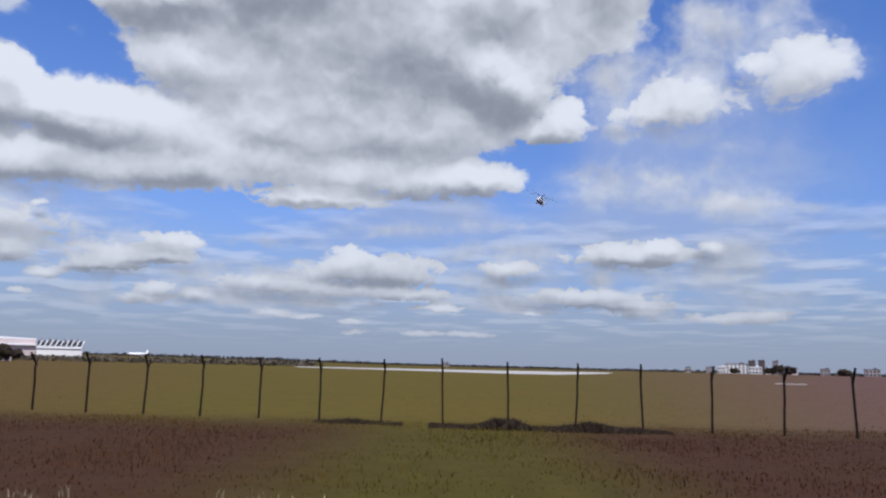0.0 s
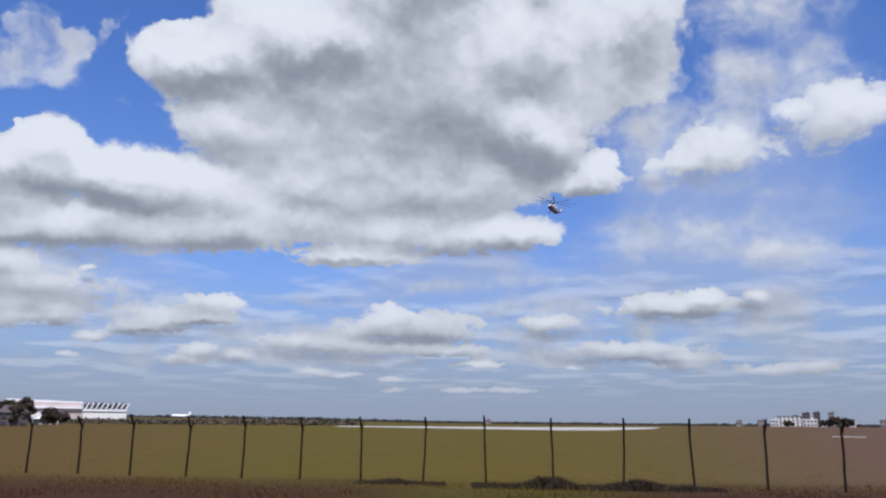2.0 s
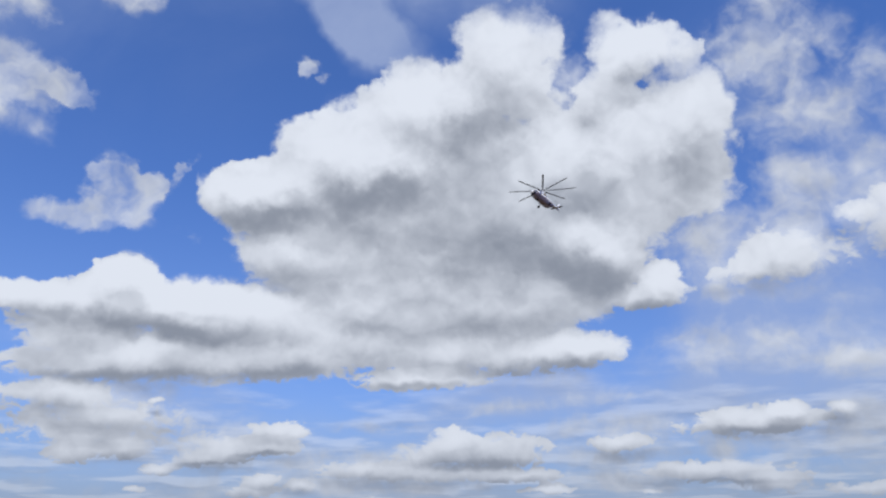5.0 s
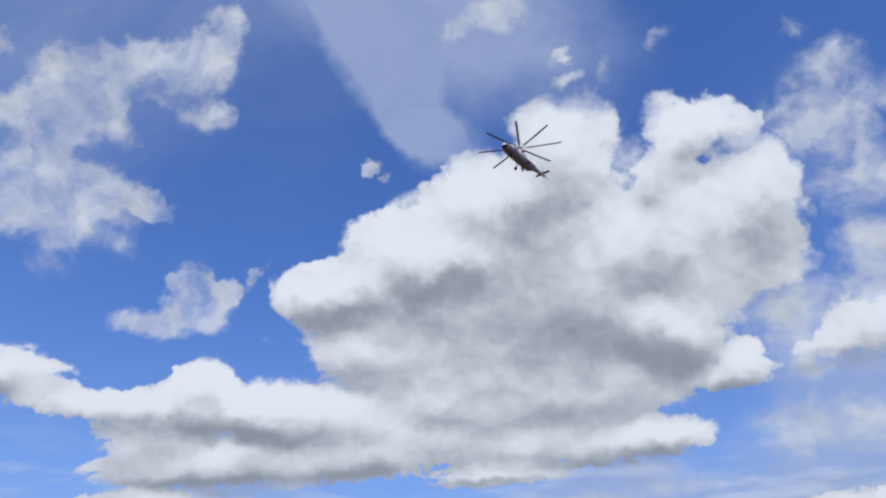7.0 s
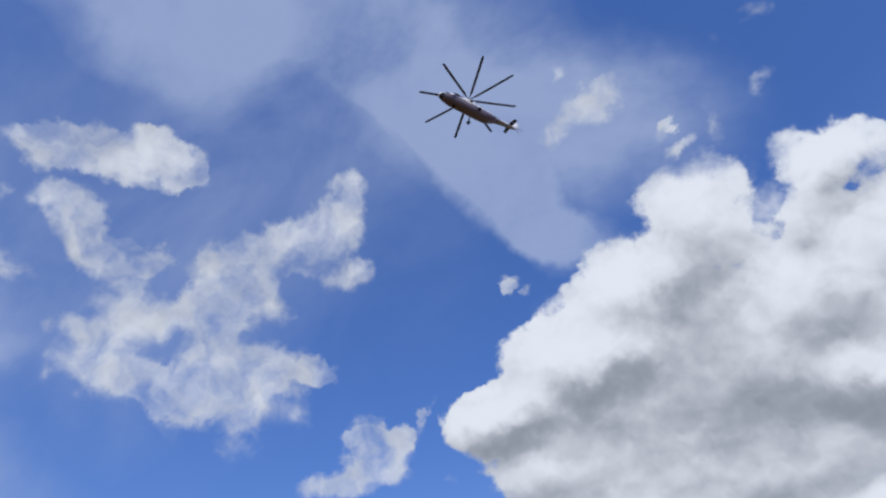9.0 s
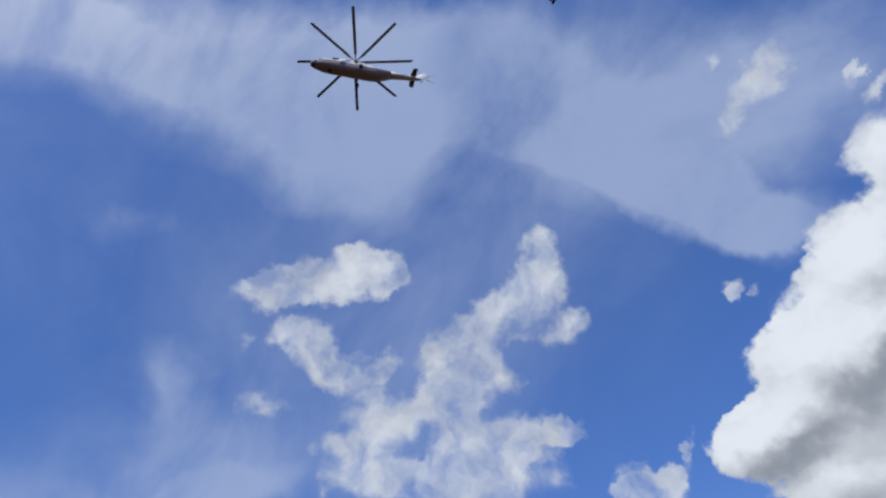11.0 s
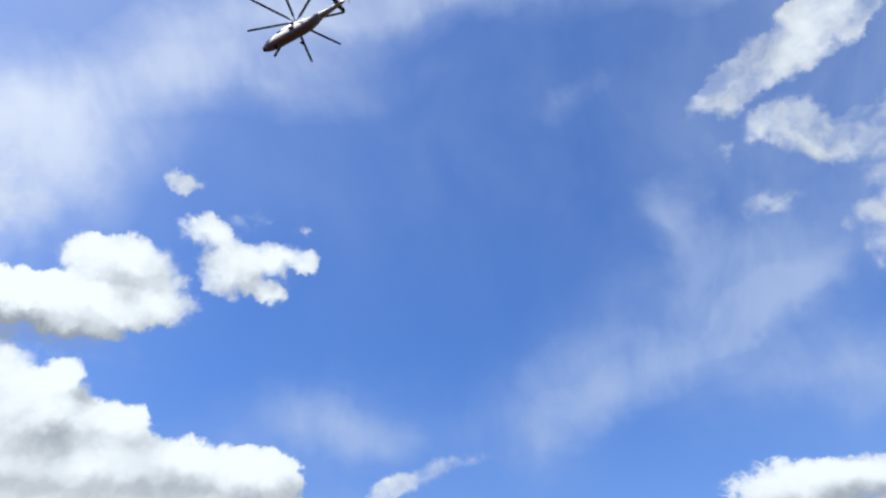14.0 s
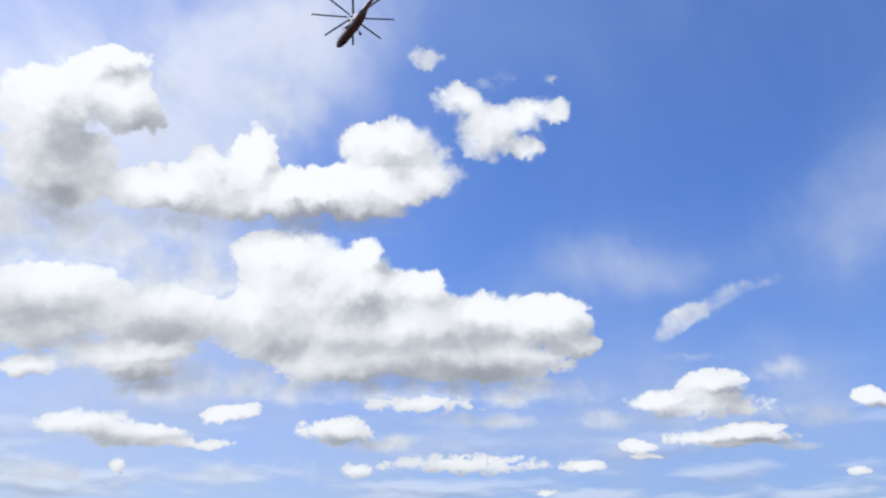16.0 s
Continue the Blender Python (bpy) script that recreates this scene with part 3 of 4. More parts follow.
def field_material(name, green, straw, brown):
    """Grass land: patches of green, straw and brown by the place's own coordinates."""
    m = bpy.data.materials.new(name)
    m.use_nodes = True
    n = Nodes(m.node_tree)
    p = n.add("ShaderNodeNewGeometry")
    at = p.outputs["Position"]
    a, b, c = n.noise(at, 0.05, 5.0, 0.6), n.noise(at, 0.011, 4.0, 0.55), n.noise(at, 1.3, 4.0, 0.6)
    col = n.blend(n.step(a, 0.35, 0.65), (*green, 1), (*straw, 1))
    xyz = n.add("ShaderNodeSeparateXYZ")
    n.link(at, xyz.inputs[0])
    # dry weeds on both flanks of the near strip, greener in the middle and beyond the fence
    side = n.step(n.math("ABSOLUTE", n.math("SUBTRACT", xyz.outputs[0], 0.4)), 1.0, 5.0)
    near = n.math("SUBTRACT", 1.0, n.step(xyz.outputs[1], 19.0, 27.0))
    # tone by bearing: pinkish brown to the right, ochre to the left
    ratio = n.math("DIVIDE", xyz.outputs[0], n.math("ADD", n.math("MAXIMUM", xyz.outputs[1], 0.0), 4.0))
    col = n.blend(n.step(ratio, 0.05, 0.7), col, (0.098, 0.05, 0.041, 1))
    col = n.blend(n.step(ratio, -0.2, -0.65), col, (0.084, 0.05, 0.012, 1))
    # darker grass on this side of the fence
    col = n.blend(n.math("MULTIPLY", near, 0.8), col, (green[0] * 0.62, green[1] * 0.62, green[2] * 0.9, 1))
    dry = n.math("MAXIMUM", n.math("MULTIPLY", side, near), n.math("MULTIPLY", n.step(b, 0.55, 0.8), 0.5))
    col = n.blend(n.math("MULTIPLY", dry, n.math("MULTIPLY_ADD", a, 0.7, 0.55), clamp=True), col, (*brown, 1))
    geo = n.math("MULTIPLY_ADD", p.outputs["Random Per Island"], 0.4, 0.8)
    col = n.scaled(col, n.math("MULTIPLY", n.math("MULTIPLY_ADD", c, 0.7, 0.65), geo))
    s = n.add("ShaderNodeBsdfPrincipled")
    n.link(col, s.inputs["Base Color"])
    s.inputs["Roughness"].default_value = 0.9
    s.inputs["Specular IOR Level"].default_value = 0.1
    r = n.add("ShaderNodeBump")
    r.inputs["Strength"].default_value, r.inputs["Distance"].default_value = 0.5, 0.1
    n.link(c, r.inputs["Height"])
    n.link(r.outputs[0], s.inputs["Normal"])
    n.link(s.outputs[0], n.add("ShaderNodeOutputMaterial").inputs[0])
    return m


GREEN, STRAW, BROWN = (0.077, 0.060, 0.006), (0.09, 0.061, 0.008), (0.043, 0.0165, 0.0085)
M_FIELD = field_material("grass_land", GREEN, STRAW, BROWN)
M_BLADE = field_material("grass_blades", (0.12, 0.09, 0.012), (0.135, 0.095, 0.016), (0.066, 0.027, 0.0145))
M_CONCRETE = material("runway_concrete", (0.5, 0.47, 0.44), 0.9, grain=0.02, fine=0.6, vary=0.3)
M_POST = material("post_concrete", (0.017, 0.0105, 0.009), 0.9, grain=3.0, fine=40.0, vary=0.4, bump=0.3)
# the greyness of distant haze is put into this leaf colour
M_WOOD_HAZY = material("hazy_far_leaves", (0.06, 0.053, 0.058), 0.9, grain=0.1, fine=1.0, vary=0.4, other=(0.05, 0.05, 0.03), island=0.5)
M_LEAF = material("leaves", (0.045, 0.036, 0.026), 0.8, grain=0.5, fine=4.0, vary=0.4, other=(0.06, 0.042, 0.028), island=0.7)
M_SCRUB = material("scrub_leaves", (0.1, 0.082, 0.06), 0.9, grain=0.1, fine=1.0, vary=0.3, island=0.3)
M_BARK = material("bark", (0.07, 0.05, 0.035), 0.9, grain=2.0, fine=14.0, vary=0.4, bump=0.5)
M_SHRUB = material("dark_weeds", (0.05, 0.035, 0.024), 0.9, grain=1.0, fine=9.0, vary=0.4, island=0.7)
M_WALL = material("white_render", (0.78, 0.76, 0.74), 0.8, grain=0.05, fine=0.8, vary=0.12)
M_WALL_DIM = material("pink_grey_render", (0.42, 0.36, 0.35), 0.85, grain=0.06, fine=0.8, vary=0.2)
M_WALL_PINK = material("pale_pink_render", (0.6, 0.5, 0.49), 0.85, grain=0.06, fine=0.8, vary=0.2)
M_WALL_DARK = material("brown_brick_wall", (0.16, 0.12, 0.11), 0.9, grain=0.1, fine=1.0, vary=0.3)
M_ROOF = material("dark_roofing", (0.11, 0.09, 0.1), 0.8, grain=0.1, fine=1.0, vary=0.3)
M_WHITE_ROOF = material("white_sheet_roof", (0.85, 0.85, 0.86), 0.45, grain=0.05, fine=0.5, vary=0.1)
M_PANE = material("dark_panes", (0.05, 0.055, 0.07), 0.15, grain=0.3, fine=2.0, vary=0.2)
M_PAINT = material("white_aircraft_paint", (0.88, 0.88, 0.88), 0.35, grain=0.35, fine=3.0, vary=0.14, other=(0.6, 0.6, 0.6))
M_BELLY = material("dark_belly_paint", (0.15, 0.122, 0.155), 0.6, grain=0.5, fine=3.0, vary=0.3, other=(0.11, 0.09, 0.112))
M_BOOM = material("grey_boom_paint", (0.27, 0.25, 0.25), 0.45, grain=0.5, fine=3.0, vary=0.2)
M_BLADE_DARK = material("rotor_blade_paint", (0.022, 0.026, 0.042), 0.5, grain=0.6, fine=5.0, vary=0.25)
M_METAL = material("grey_metal", (0.22, 0.22, 0.23), 0.4, 0.6, grain=1.0, fine=9.0, vary=0.3)
M_RUBBER = material("tyre_rubber", (0.025, 0.025, 0.026), 0.85, grain=2.0, fine=12.0, vary=0.3)
M_GLASS = material("cockpit_glass", (0.03, 0.035, 0.045), 0.08, grain=0.5, fine=3.0, vary=0.1)
M_SOOT = material("sooty_exhaust", (0.04, 0.035, 0.033), 0.7, grain=1.0, fine=6.0, vary=0.3)


# ---- mesh helpers ----
def mesh_of(name, bm, *mats, smooth=False):
    me = bpy.data.meshes.new(name)
    bm.to_mesh(me)
    bm.free()
    for m in mats:
        me.materials.append(m)
    if smooth:
        for f in me.polygons:
            f.use_smooth = True
    return me


def part(name, bm, mat, parent, label="", smooth=False):
    mats = mat if isinstance(mat, tuple) else (mat,)
    ob = new(name, mesh_of(name, bm, *mats, smooth=smooth))
    ob.parent = parent
    return tagged(ob, label)


def box(bm, x, y, z, sx, sy, sz, m=None):
    """A box of that size with its middle at x, y, z."""
    made = bmesh.ops.create_cube(bm, size=1.0)["verts"]
    bmesh.ops.scale(bm, verts=made, vec=(sx, sy, sz))
    bmesh.ops.translate(bm, verts=made, vec=(x, y, z))
    if m is not None:
        bmesh.ops.transform(bm, matrix=m, verts=made)
    return made


def boxed(x, y, z, sx, sy, sz, bevel=0.0, m=None):
    bm = bmesh.new()
    box(bm, x, y, z, sx, sy, sz, m)
    if bevel:
        bmesh.ops.bevel(bm, geom=bm.edges[:], offset=bevel, segments=2, affect="EDGES")
    return bm


def tube(bm, a, b, ra, rb, sides=10):
    a, b = Vector(a), Vector(b)
    turn = (b - a).to_track_quat("Z", "Y").to_matrix().to_4x4()
    bmesh.ops.create_cone(bm, cap_ends=True, segments=sides, radius1=ra, radius2=rb, depth=(b - a).length,
                          matrix=Matrix.Translation((a + b) / 2) @ turn)


def loft(sections, sides=28, close=True, dark=None):
    """A body through sections (y, z, half width, half height, squareness). dark(y, angle) picks the second material."""
    bm = bmesh.new()
    rings = []
    for y, z, w, h, e in sections:
        ring = []
        for i in range(sides):
            a = 2 * math.pi * (i + 0.5) / sides
            c, s = math.cos(a), math.sin(a)
            ring.append(bm.verts.new((w * math.copysign(abs(c) ** e, c), y, z + h * math.copysign(abs(s) ** e, s))))
        rings.append(ring)
    for k in range(len(rings) - 1):
        for i in range(sides):
            j = (i + 1) % sides
            f = bm.faces.new((rings[k][i], rings[k][j], rings[k + 1][j], rings[k + 1][i]))
            if dark and dark((sections[k][0] + sections[k + 1][0]) / 2, math.degrees(2 * math.pi * (i + 1) / sides)):
                f.material_index = 1
    if close:
        bm.faces.new(rings[0])
        bm.faces.new(list(reversed(rings[-1])))
    bmesh.ops.recalc_face_normals(bm, faces=bm.faces[:])
    return bm


def lerp_section(sections, y):
    """The section at y between those given (which run from the nose backwards)."""
    for a, b in zip(sections, sections[1:]):
        if a[0] >= y >= b[0]:
            k = (a[0] - y) / (a[0] - b[0])
            return tuple(p + (q - p) * k for p, q in zip(a, b))
    return sections[-1]


# ---- the ground: one sheet to the horizon, rising a little far off ----
def ground_height(x, y):
    r = math.hypot(x, y)
    k = min(1.0, max(0.0, (r - 420) / 700))
    k = k * k * (3 - 2 * k)
    bearing = math.degrees(math.atan2(-x, y))
    rise = 0.6 + 6.5 / (1 + math.exp(-(bearing - 12) / 6))
    return k * rise


def make_ground():
    bm = bmesh.new()
    radii = [0.0] + [4.0 * 1.13 ** i for i in range(58)]
    spokes = 120
    centre = bm.verts.new((0, 0, 0))
    last = None
    for r in radii[1:]:
        ring = []
        for i in range(spokes):
            a = 2 * math.pi * i / spokes
            x, y = r * math.cos(a), r * math.sin(a)
            ring.append(bm.verts.new((x, y, ground_height(x, y) + (noise.noise((x * 0.4, y * 0.4, 0)) * 0.05 if r < 60 else 0))))
        for i in range(spokes):
            j = (i + 1) % spokes
            if last is None:
                bm.faces.new((centre, ring[i], ring[j]))
            else:
                bm.faces.new((last[i], ring[i], ring[j], last[j]))
        last = ring
    ob = new("ground", mesh_of("ground", bm, M_FIELD, smooth=True))
    tagged(ob, "flat airfield meadow of green and dry brown grass", "ground", kind="structure")


make_ground()


def make_runway():
    bm = bmesh.new()
    rows = [(way(11.5, 0) * 330, way(11.0, 0) * 390), (way(2.0, 0) * 262, way(3.0, 0) * 400), (way(-5.5, 0) * 225, way(-4.0, 0) * 430),
            (way(-9.0, 0) * 235, way(-9.0, 0) * 470), (way(-12.5, 0) * 360, way(-13.0, 0) * 520)]
    top = [[bm.verts.new((p.x, p.y, ground_height(p.x, p.y) + 0.05)) for p in row] for row in rows]
    for p, q in zip(top, top[1:]):
        bm.faces.new((p[0], q[0], q[1], p[1]))
    bmesh.ops.recalc_face_normals(bm, faces=bm.faces[:])
    ext = bmesh.ops.extrude_face_region(bm, geom=bm.faces[:])
    bmesh.ops.translate(bm, verts=[v for v in ext["geom"] if isinstance(v, bmesh.types.BMVert)], vec=(0, 0, -0.3))
    bmesh.ops.recalc_face_normals(bm, faces=bm.faces[:])
    tagged(new("runway", mesh_of("runway", bm, M_CONCRETE)), "pale concrete runway strip crossing the airfield grass", "runway", kind="structure")
    bm = bmesh.new()
    box(bm, 0, 0, 0.03, 5, 5, 0.12)
    pad = new("pavement", mesh_of("pavement", bm, M_CONCRETE))
    c = way(-25.2, 0) * 145
    pad.matrix_basis = pose(c.x, c.y, 0, 0, 0, -25)
    tagged(pad, "short strip of pale concrete paving in the grass", "paving", kind="structure")


make_runway()


def blades_mesh(name, spots, heights, widths, mat, rng):
    """Grass blades as one mesh: bent strips of three triangles."""
    k = len(spots)
    turn, lean = rng.uniform(0, 2 * np.pi, k), rng.uniform(0.05, 0.55, k)
    ax = np.stack([np.cos(turn), np.sin(turn)], 1)
    side = np.stack([-ax[:, 1], ax[:, 0]], 1)
    v = np.zeros((k, 5, 3))
    for j, (up, out, w) in enumerate(((0, 0, 1), (0, 0, -1), (0.6, 0.35, 0.8), (0.6, 0.35, -0.8), (1, 1, 0))):
        v[:, j, :2] = spots[:, :2] + ax * (lean * heights * out)[:, None] + side * (widths * w / 2)[:, None]
        v[:, j, 2] = heights * up - 0.02
    f = np.arange(k)[:, None] * 5
    quads = np.concatenate([f, f + 1, f + 3, f + 2], 1)
    tris = np.concatenate([f + 2, f + 3, f + 4], 1)
    me = bpy.data.meshes.new(name)
    me.from_pydata(v.reshape(-1, 3).tolist(), [], quads.tolist() + tris.tolist())
    me.materials.append(mat)
    return me


def make_grass():
    rng = np.random.default_rng(3)
    near = np.stack([rng.uniform(-26, 26, 52000), rng.uniform(7.5, 24, 52000)], 1)
    tall = np.array([0.6 + 0.8 * noise.noise((x * 0.25, y * 0.35, 3)) for x, y in near])
    h = rng.uniform(0.06, 0.17, len(near)) * np.clip(tall, 0.35, 1.3)
    tagged(new("grass", blades_mesh("grass", near, h, rng.uniform(0.012, 0.03, len(near)), M_BLADE, rng)),
           "rough uncut meadow grass, green and dry brown", "grass", kind="stuff")
    far = np.stack([rng.uniform(-70, 70, 26000), 22 + 110 * rng.uniform(0, 1, 26000) ** 1.9], 1)
    tagged(new("grass", blades_mesh("grass", far, rng.uniform(0.03, 0.07, len(far)), rng.uniform(0.02, 0.04, len(far)), M_BLADE, rng)),
           "yellow-green meadow grass beyond the fence", "grass", kind="stuff")
    # pale dry stalks close by
    knots = rng.normal(0, 1, (40, 2)) * (4.5, 0.5) + (-0.5, 9.0)
    stalks = knots[rng.integers(0, 40, 700)] + rng.normal(0, 1, (700, 2)) * (0.25, 0.2)
    pale = material("dry_stalks", (0.3, 0.26, 0.16), 0.9, grain=3, fine=20, vary=0.3, island=0.6)
    tagged(new("dry_stalks", blades_mesh("dry_stalks", stalks, rng.uniform(0.06, 0.24, 700), rng.uniform(0.008, 0.02, 700), pale, rng)),
           "pale dry stalks and seed heads in the grass", "grass", kind="stuff")


make_grass()


def clump_mesh(name, spots, mat, rng, flat=0.75, leaves=9, leaf=1.0):
    """Bushy heaps: many small tilted leaf faces round each spot (x, y, z, radius)."""
    verts, faces = [], []
    for x, y, z, r in spots:
        for _ in range(leaves):
            d = Vector(rng.normal(size=3)).normalized()
            c = Vector((x, y, z)) + Vector((d.x * r, d.y * r, d.z * r * flat)) * rng.uniform(0.45, 1.0)
            s = r * rng.uniform(0.28, 0.55) * leaf
            a = Vector(rng.normal(size=3)).normalized()
            b = a.cross(d).normalized() if abs(a.dot(d)) < 0.95 else d.orthogonal().normalized()
            a = d.cross(b)
            k = len(verts)
            verts += [c + a * s, c + b * s * 0.8 + d * s * 0.3, c - a * s * 0.9, c - b * s]
            faces += [(k, k + 1, k + 2), (k, k + 2, k + 3)]
    me = bpy.data.meshes.new(name)
    me.from_pydata([tuple(v) for v in verts], [], faces)
    me.materials.append(mat)
    return me


def make_woods():
    rng = np.random.default_rng(8)
    spots = []
    for _ in range(1900):
        bearing = rng.uniform(-48, 52)
        r = rng.uniform(1300, 1900)
        p = way(bearing, 0) * r
        high = r * math.tan(radians(0.10 + 0.22 / (1 + math.exp(-(bearing - 8) / 3.0)))) * rng.uniform(0.7, 1.25)
        if -20 < bearing < -8:
            high *= 0.45
        g = ground_height(p.x, p.y)
        w = rng.uniform(3.5, 7)
        for q in range(3):
            spots.append((p.x + rng.normal(0, 5), p.y + rng.normal(0, 5), max(1.0, g * 0.4 + high * (0.3 + 0.3 * q)), w * (1 - 0.2 * q)))
    me = clump_mesh("woods", spots, M_WOOD_HAZY, rng, flat=0.7, leaves=12)
    tagged(new("woods", me), "dark blue-green belt of distant trees on the horizon", "trees", kind="stuff")
    # low scrub before the terminal and along the field's far edge
    spots = []
    for _ in range(900):
        bearing, r = rng.uniform(10, 46), rng.uniform(420, 640)
        p = way(bearing, 0) * r
        spots.append((p.x, p.y, ground_height(p.x, p.y) + rng.uniform(0.3, 1.5), rng.uniform(1.5, 3.0)))
    tagged(new("scrub", clump_mesh("scrub", spots, M_SCRUB, rng, 0.6, 10)), "low grey-green scrub along the far edge of the field", "bushes", kind="stuff")


make_woods()


def make_weeds():
    """Dark blades along the foot of the fence, filling a dark patch there."""
    rng = np.random.default_rng(12)
    for x0, x1, y0, top, count in ((-0.4, 6.6, 22.5, 0.4, 9000), (-4.0, -1.2, 22.9, 0.26, 2200)):
        x = rng.uniform(x0, x1, count)
        lift = np.array([0.5 + 0.9 * noise.noise((v * 0.8, 4.0, 1.0)) for v in x]) * np.clip(np.minimum(x - x0, x1 - x) * 1.2, 0.1, 1)
        spots = np.stack([x, y0 - 0.13 * x + rng.normal(0, 0.32, count)], 1)
        h = np.clip(lift, 0.3, 0.85) * top * rng.uniform(0.4, 1.15, count)
        tagged(new("weeds", blades_mesh("weeds", spots, h, rng.uniform(0.012, 0.035, count), M_SHRUB, rng)), "dark weedy patch at the foot of the fence", "weeds", kind="stuff")


make_weeds()


# ---- the fence: cranked concrete posts in a row ----
def make_fence():
    along = Vector((2.01, -0.275, 0))
    out = Vector((-0.136, -0.99, 0))
    fence = tagged(new("perimeter_fence"), "row of dark cranked concrete fence posts in grass", "fence")
    fence.matrix_basis = pose(-14.0, 25.4, 0)
    shapes = []
    rng = np.random.default_rng(5)
    for k in range(3):
        bm = bmesh.new()
        rings = []
        for z, o, w in ((-0.3, 0.0, 0.030), (0.5, 0.0, 0.029), (1.0, 0.0, 0.028), (1.5, 0.0, 0.028), (1.58, -0.02, 0.031), (1.97, 0.22, 0.028), (2.0, 0.225, 0.022)):
            c = out * o + Vector((rng.normal(0, 0.010), rng.normal(0, 0.010), z))
            rings.append([bm.verts.new(c + Vector((sx * w, sy * w, 0))) for sx, sy in ((-1, -0.8), (-0.8, -1), (0.8, -1), (1, -0.8), (1, 0.8), (0.8, 1), (-0.8, 1), (-1, 0.8))])
        for a, b in zip(rings, rings[1:]):
            for i in range(8):
                bm.faces.new((a[i], a[(i + 1) % 8], b[(i + 1) % 8], b[i]))
        bm.faces.new(rings[-1])
        bm.faces.new(list(reversed(rings[0])))
        tube(bm, (0, 0, 1.55), -out * 0.12 + Vector((0, 0, 1.82)), 0.026, 0.018, 6)
        bmesh.ops.recalc_face_normals(bm, faces=bm.faces[:])
        shapes.append(mesh_of("post", bm, M_POST))
    for i in range(-6, 21):
        post = new("post", shapes[i % 3])
        post.parent = fence
        p = along * i
        post.matrix_basis = pose(p.x + rng.normal(0, 0.03), p.y, rng.normal(0, 0.03), rng.normal(0, 0.8), rng.normal(0, 1.2), rng.normal(0, 4))


make_fence()


# ---- far buildings ----
def house(name, bearing, distance, wide, deep, high, floors, cols, wall, roof, label, turn=0.0, pitched=0.0, pane=M_PANE):
    """A block with a roof slab or a hipped roof and its windows, each a part of its own."""
    p = way(bearing, 0) * distance
    ob = new(name)
    ob.matrix_basis = pose(p.x, p.y, ground_height(p.x, p.y) - 0.3, 0, 0, bearing + turn)
    part("wall", boxed(0, 0, high / 2, wide, deep, high, 0.15), wall, ob)
    bm = bmesh.new()
    if pitched:
        lo = [bm.verts.new((sx * (wide / 2 + 0.6), sy * (deep / 2 + 0.6), high)) for sx, sy in ((-1, -1), (1, -1), (1, 1), (-1, 1))]
        hi = [bm.verts.new((sx * wide * 0.25, 0, high + pitched)) for sx in (-1, 1)]
        for f in ((lo[0], lo[1], hi[1], hi[0]), (lo[1], lo[2], hi[1]), (lo[2], lo[3], hi[0], hi[1]), (lo[3], lo[0], hi[0]), tuple(reversed(lo))):
            bm.faces.new(f)
    else:
        box(bm, 0, 0, high + 0.35, wide + 0.6, deep + 0.6, 0.9)
        box(bm, wide * 0.2, 0, high + 1.6, wide * 0.18, deep * 0.4, 1.8)
    part("roof", bm, roof, ob)
    if floors:
        step, rise = wide / cols, high / floors
        me = mesh_of("window", boxed(0, 0, 0, step * 0.55, 0.5, rise * 0.5), pane)
        for i in range(cols):
            for j in range(floors):
                w = new("window", me)
                w.parent = ob
                w.matrix_basis = pose(-wide / 2 + step * (i + 0.5), -deep / 2 - 0.1, rise * (j + 0.52))
    return tagged(ob, label, "building")


def make_town():
    group = dict(group="blocks of flats beyond the airfield")
    D = 1300
    m = D * math.tan(radians(1.0))
    for bearing, w, top, base, floors, cols, wall, roof, text in (
            (-21.75, 1.6, 0.62, 0, 4, 6, M_WALL, M_ROOF, "pale block of flats under a dark roof"),
            (-22.75, 0.42, 0.86, 0, 5, 3, M_WALL_DARK, M_ROOF, "brown brick tower block with a dark top"),
            (-23.4, 0.42, 0.9, 0, 5, 3, M_WALL_DARK, M_ROOF, "brown brick tower block with a dark top"),
            (-24.3, 0.36, 0.86, 0, 5, 3, M_WALL_DIM, M_ROOF, "pinkish grey tower block far beyond the field"),
            (-22.95, 0.9, 0.42, 0, 2, 4, M_WALL, M_WHITE_ROOF, "low white house with dark windows"),
            (-20.7, 0.55, 0.4, 0, 2, 3, M_WALL, M_WHITE_ROOF, "low white house with dark windows"),
            (-19.9, 0.5, 0.34, 0, 2, 3, M_WALL_DIM, M_ROOF, "low grey house at the town's edge"),
            (-23.8, 0.3, 0.34, 0, 1, 2, M_WALL, M_WHITE_ROOF, "small white house among dark trees"),
            (-25.5, 0.4, 0.36, 0, 1, 2, M_WALL, M_ROOF, "small white house among dark trees"),
            (-27.4, 0.6, 0.38, 0, 2, 3, M_WALL_DIM, M_ROOF, "low grey block behind the trees"),
            (-30.2, 0.9, 0.4, 0, 2, 4, M_WALL_DIM, M_ROOF, "long grey block behind the trees"),
            (-18.4, 0.4, 0.3, 0, 1, 2, M_WALL_DIM, M_ROOF, "low grey house at the town's edge"),
            (-0.2, 0.5, 0.2, 0, 1, 3, M_WALL_DIM, M_ROOF, "low grey hall among distant trees")):
        r = D - 60 * (floors < 3)
        k = r * math.tan(radians(1.0))
        tagged(house("apartment_block" if floors > 3 else "low_house", bearing, r, w * k, 14, top * k + 1.5, floors, cols, wall, roof, text,
                     turn=random.uniform(-8, 8)), **group)


make_town()


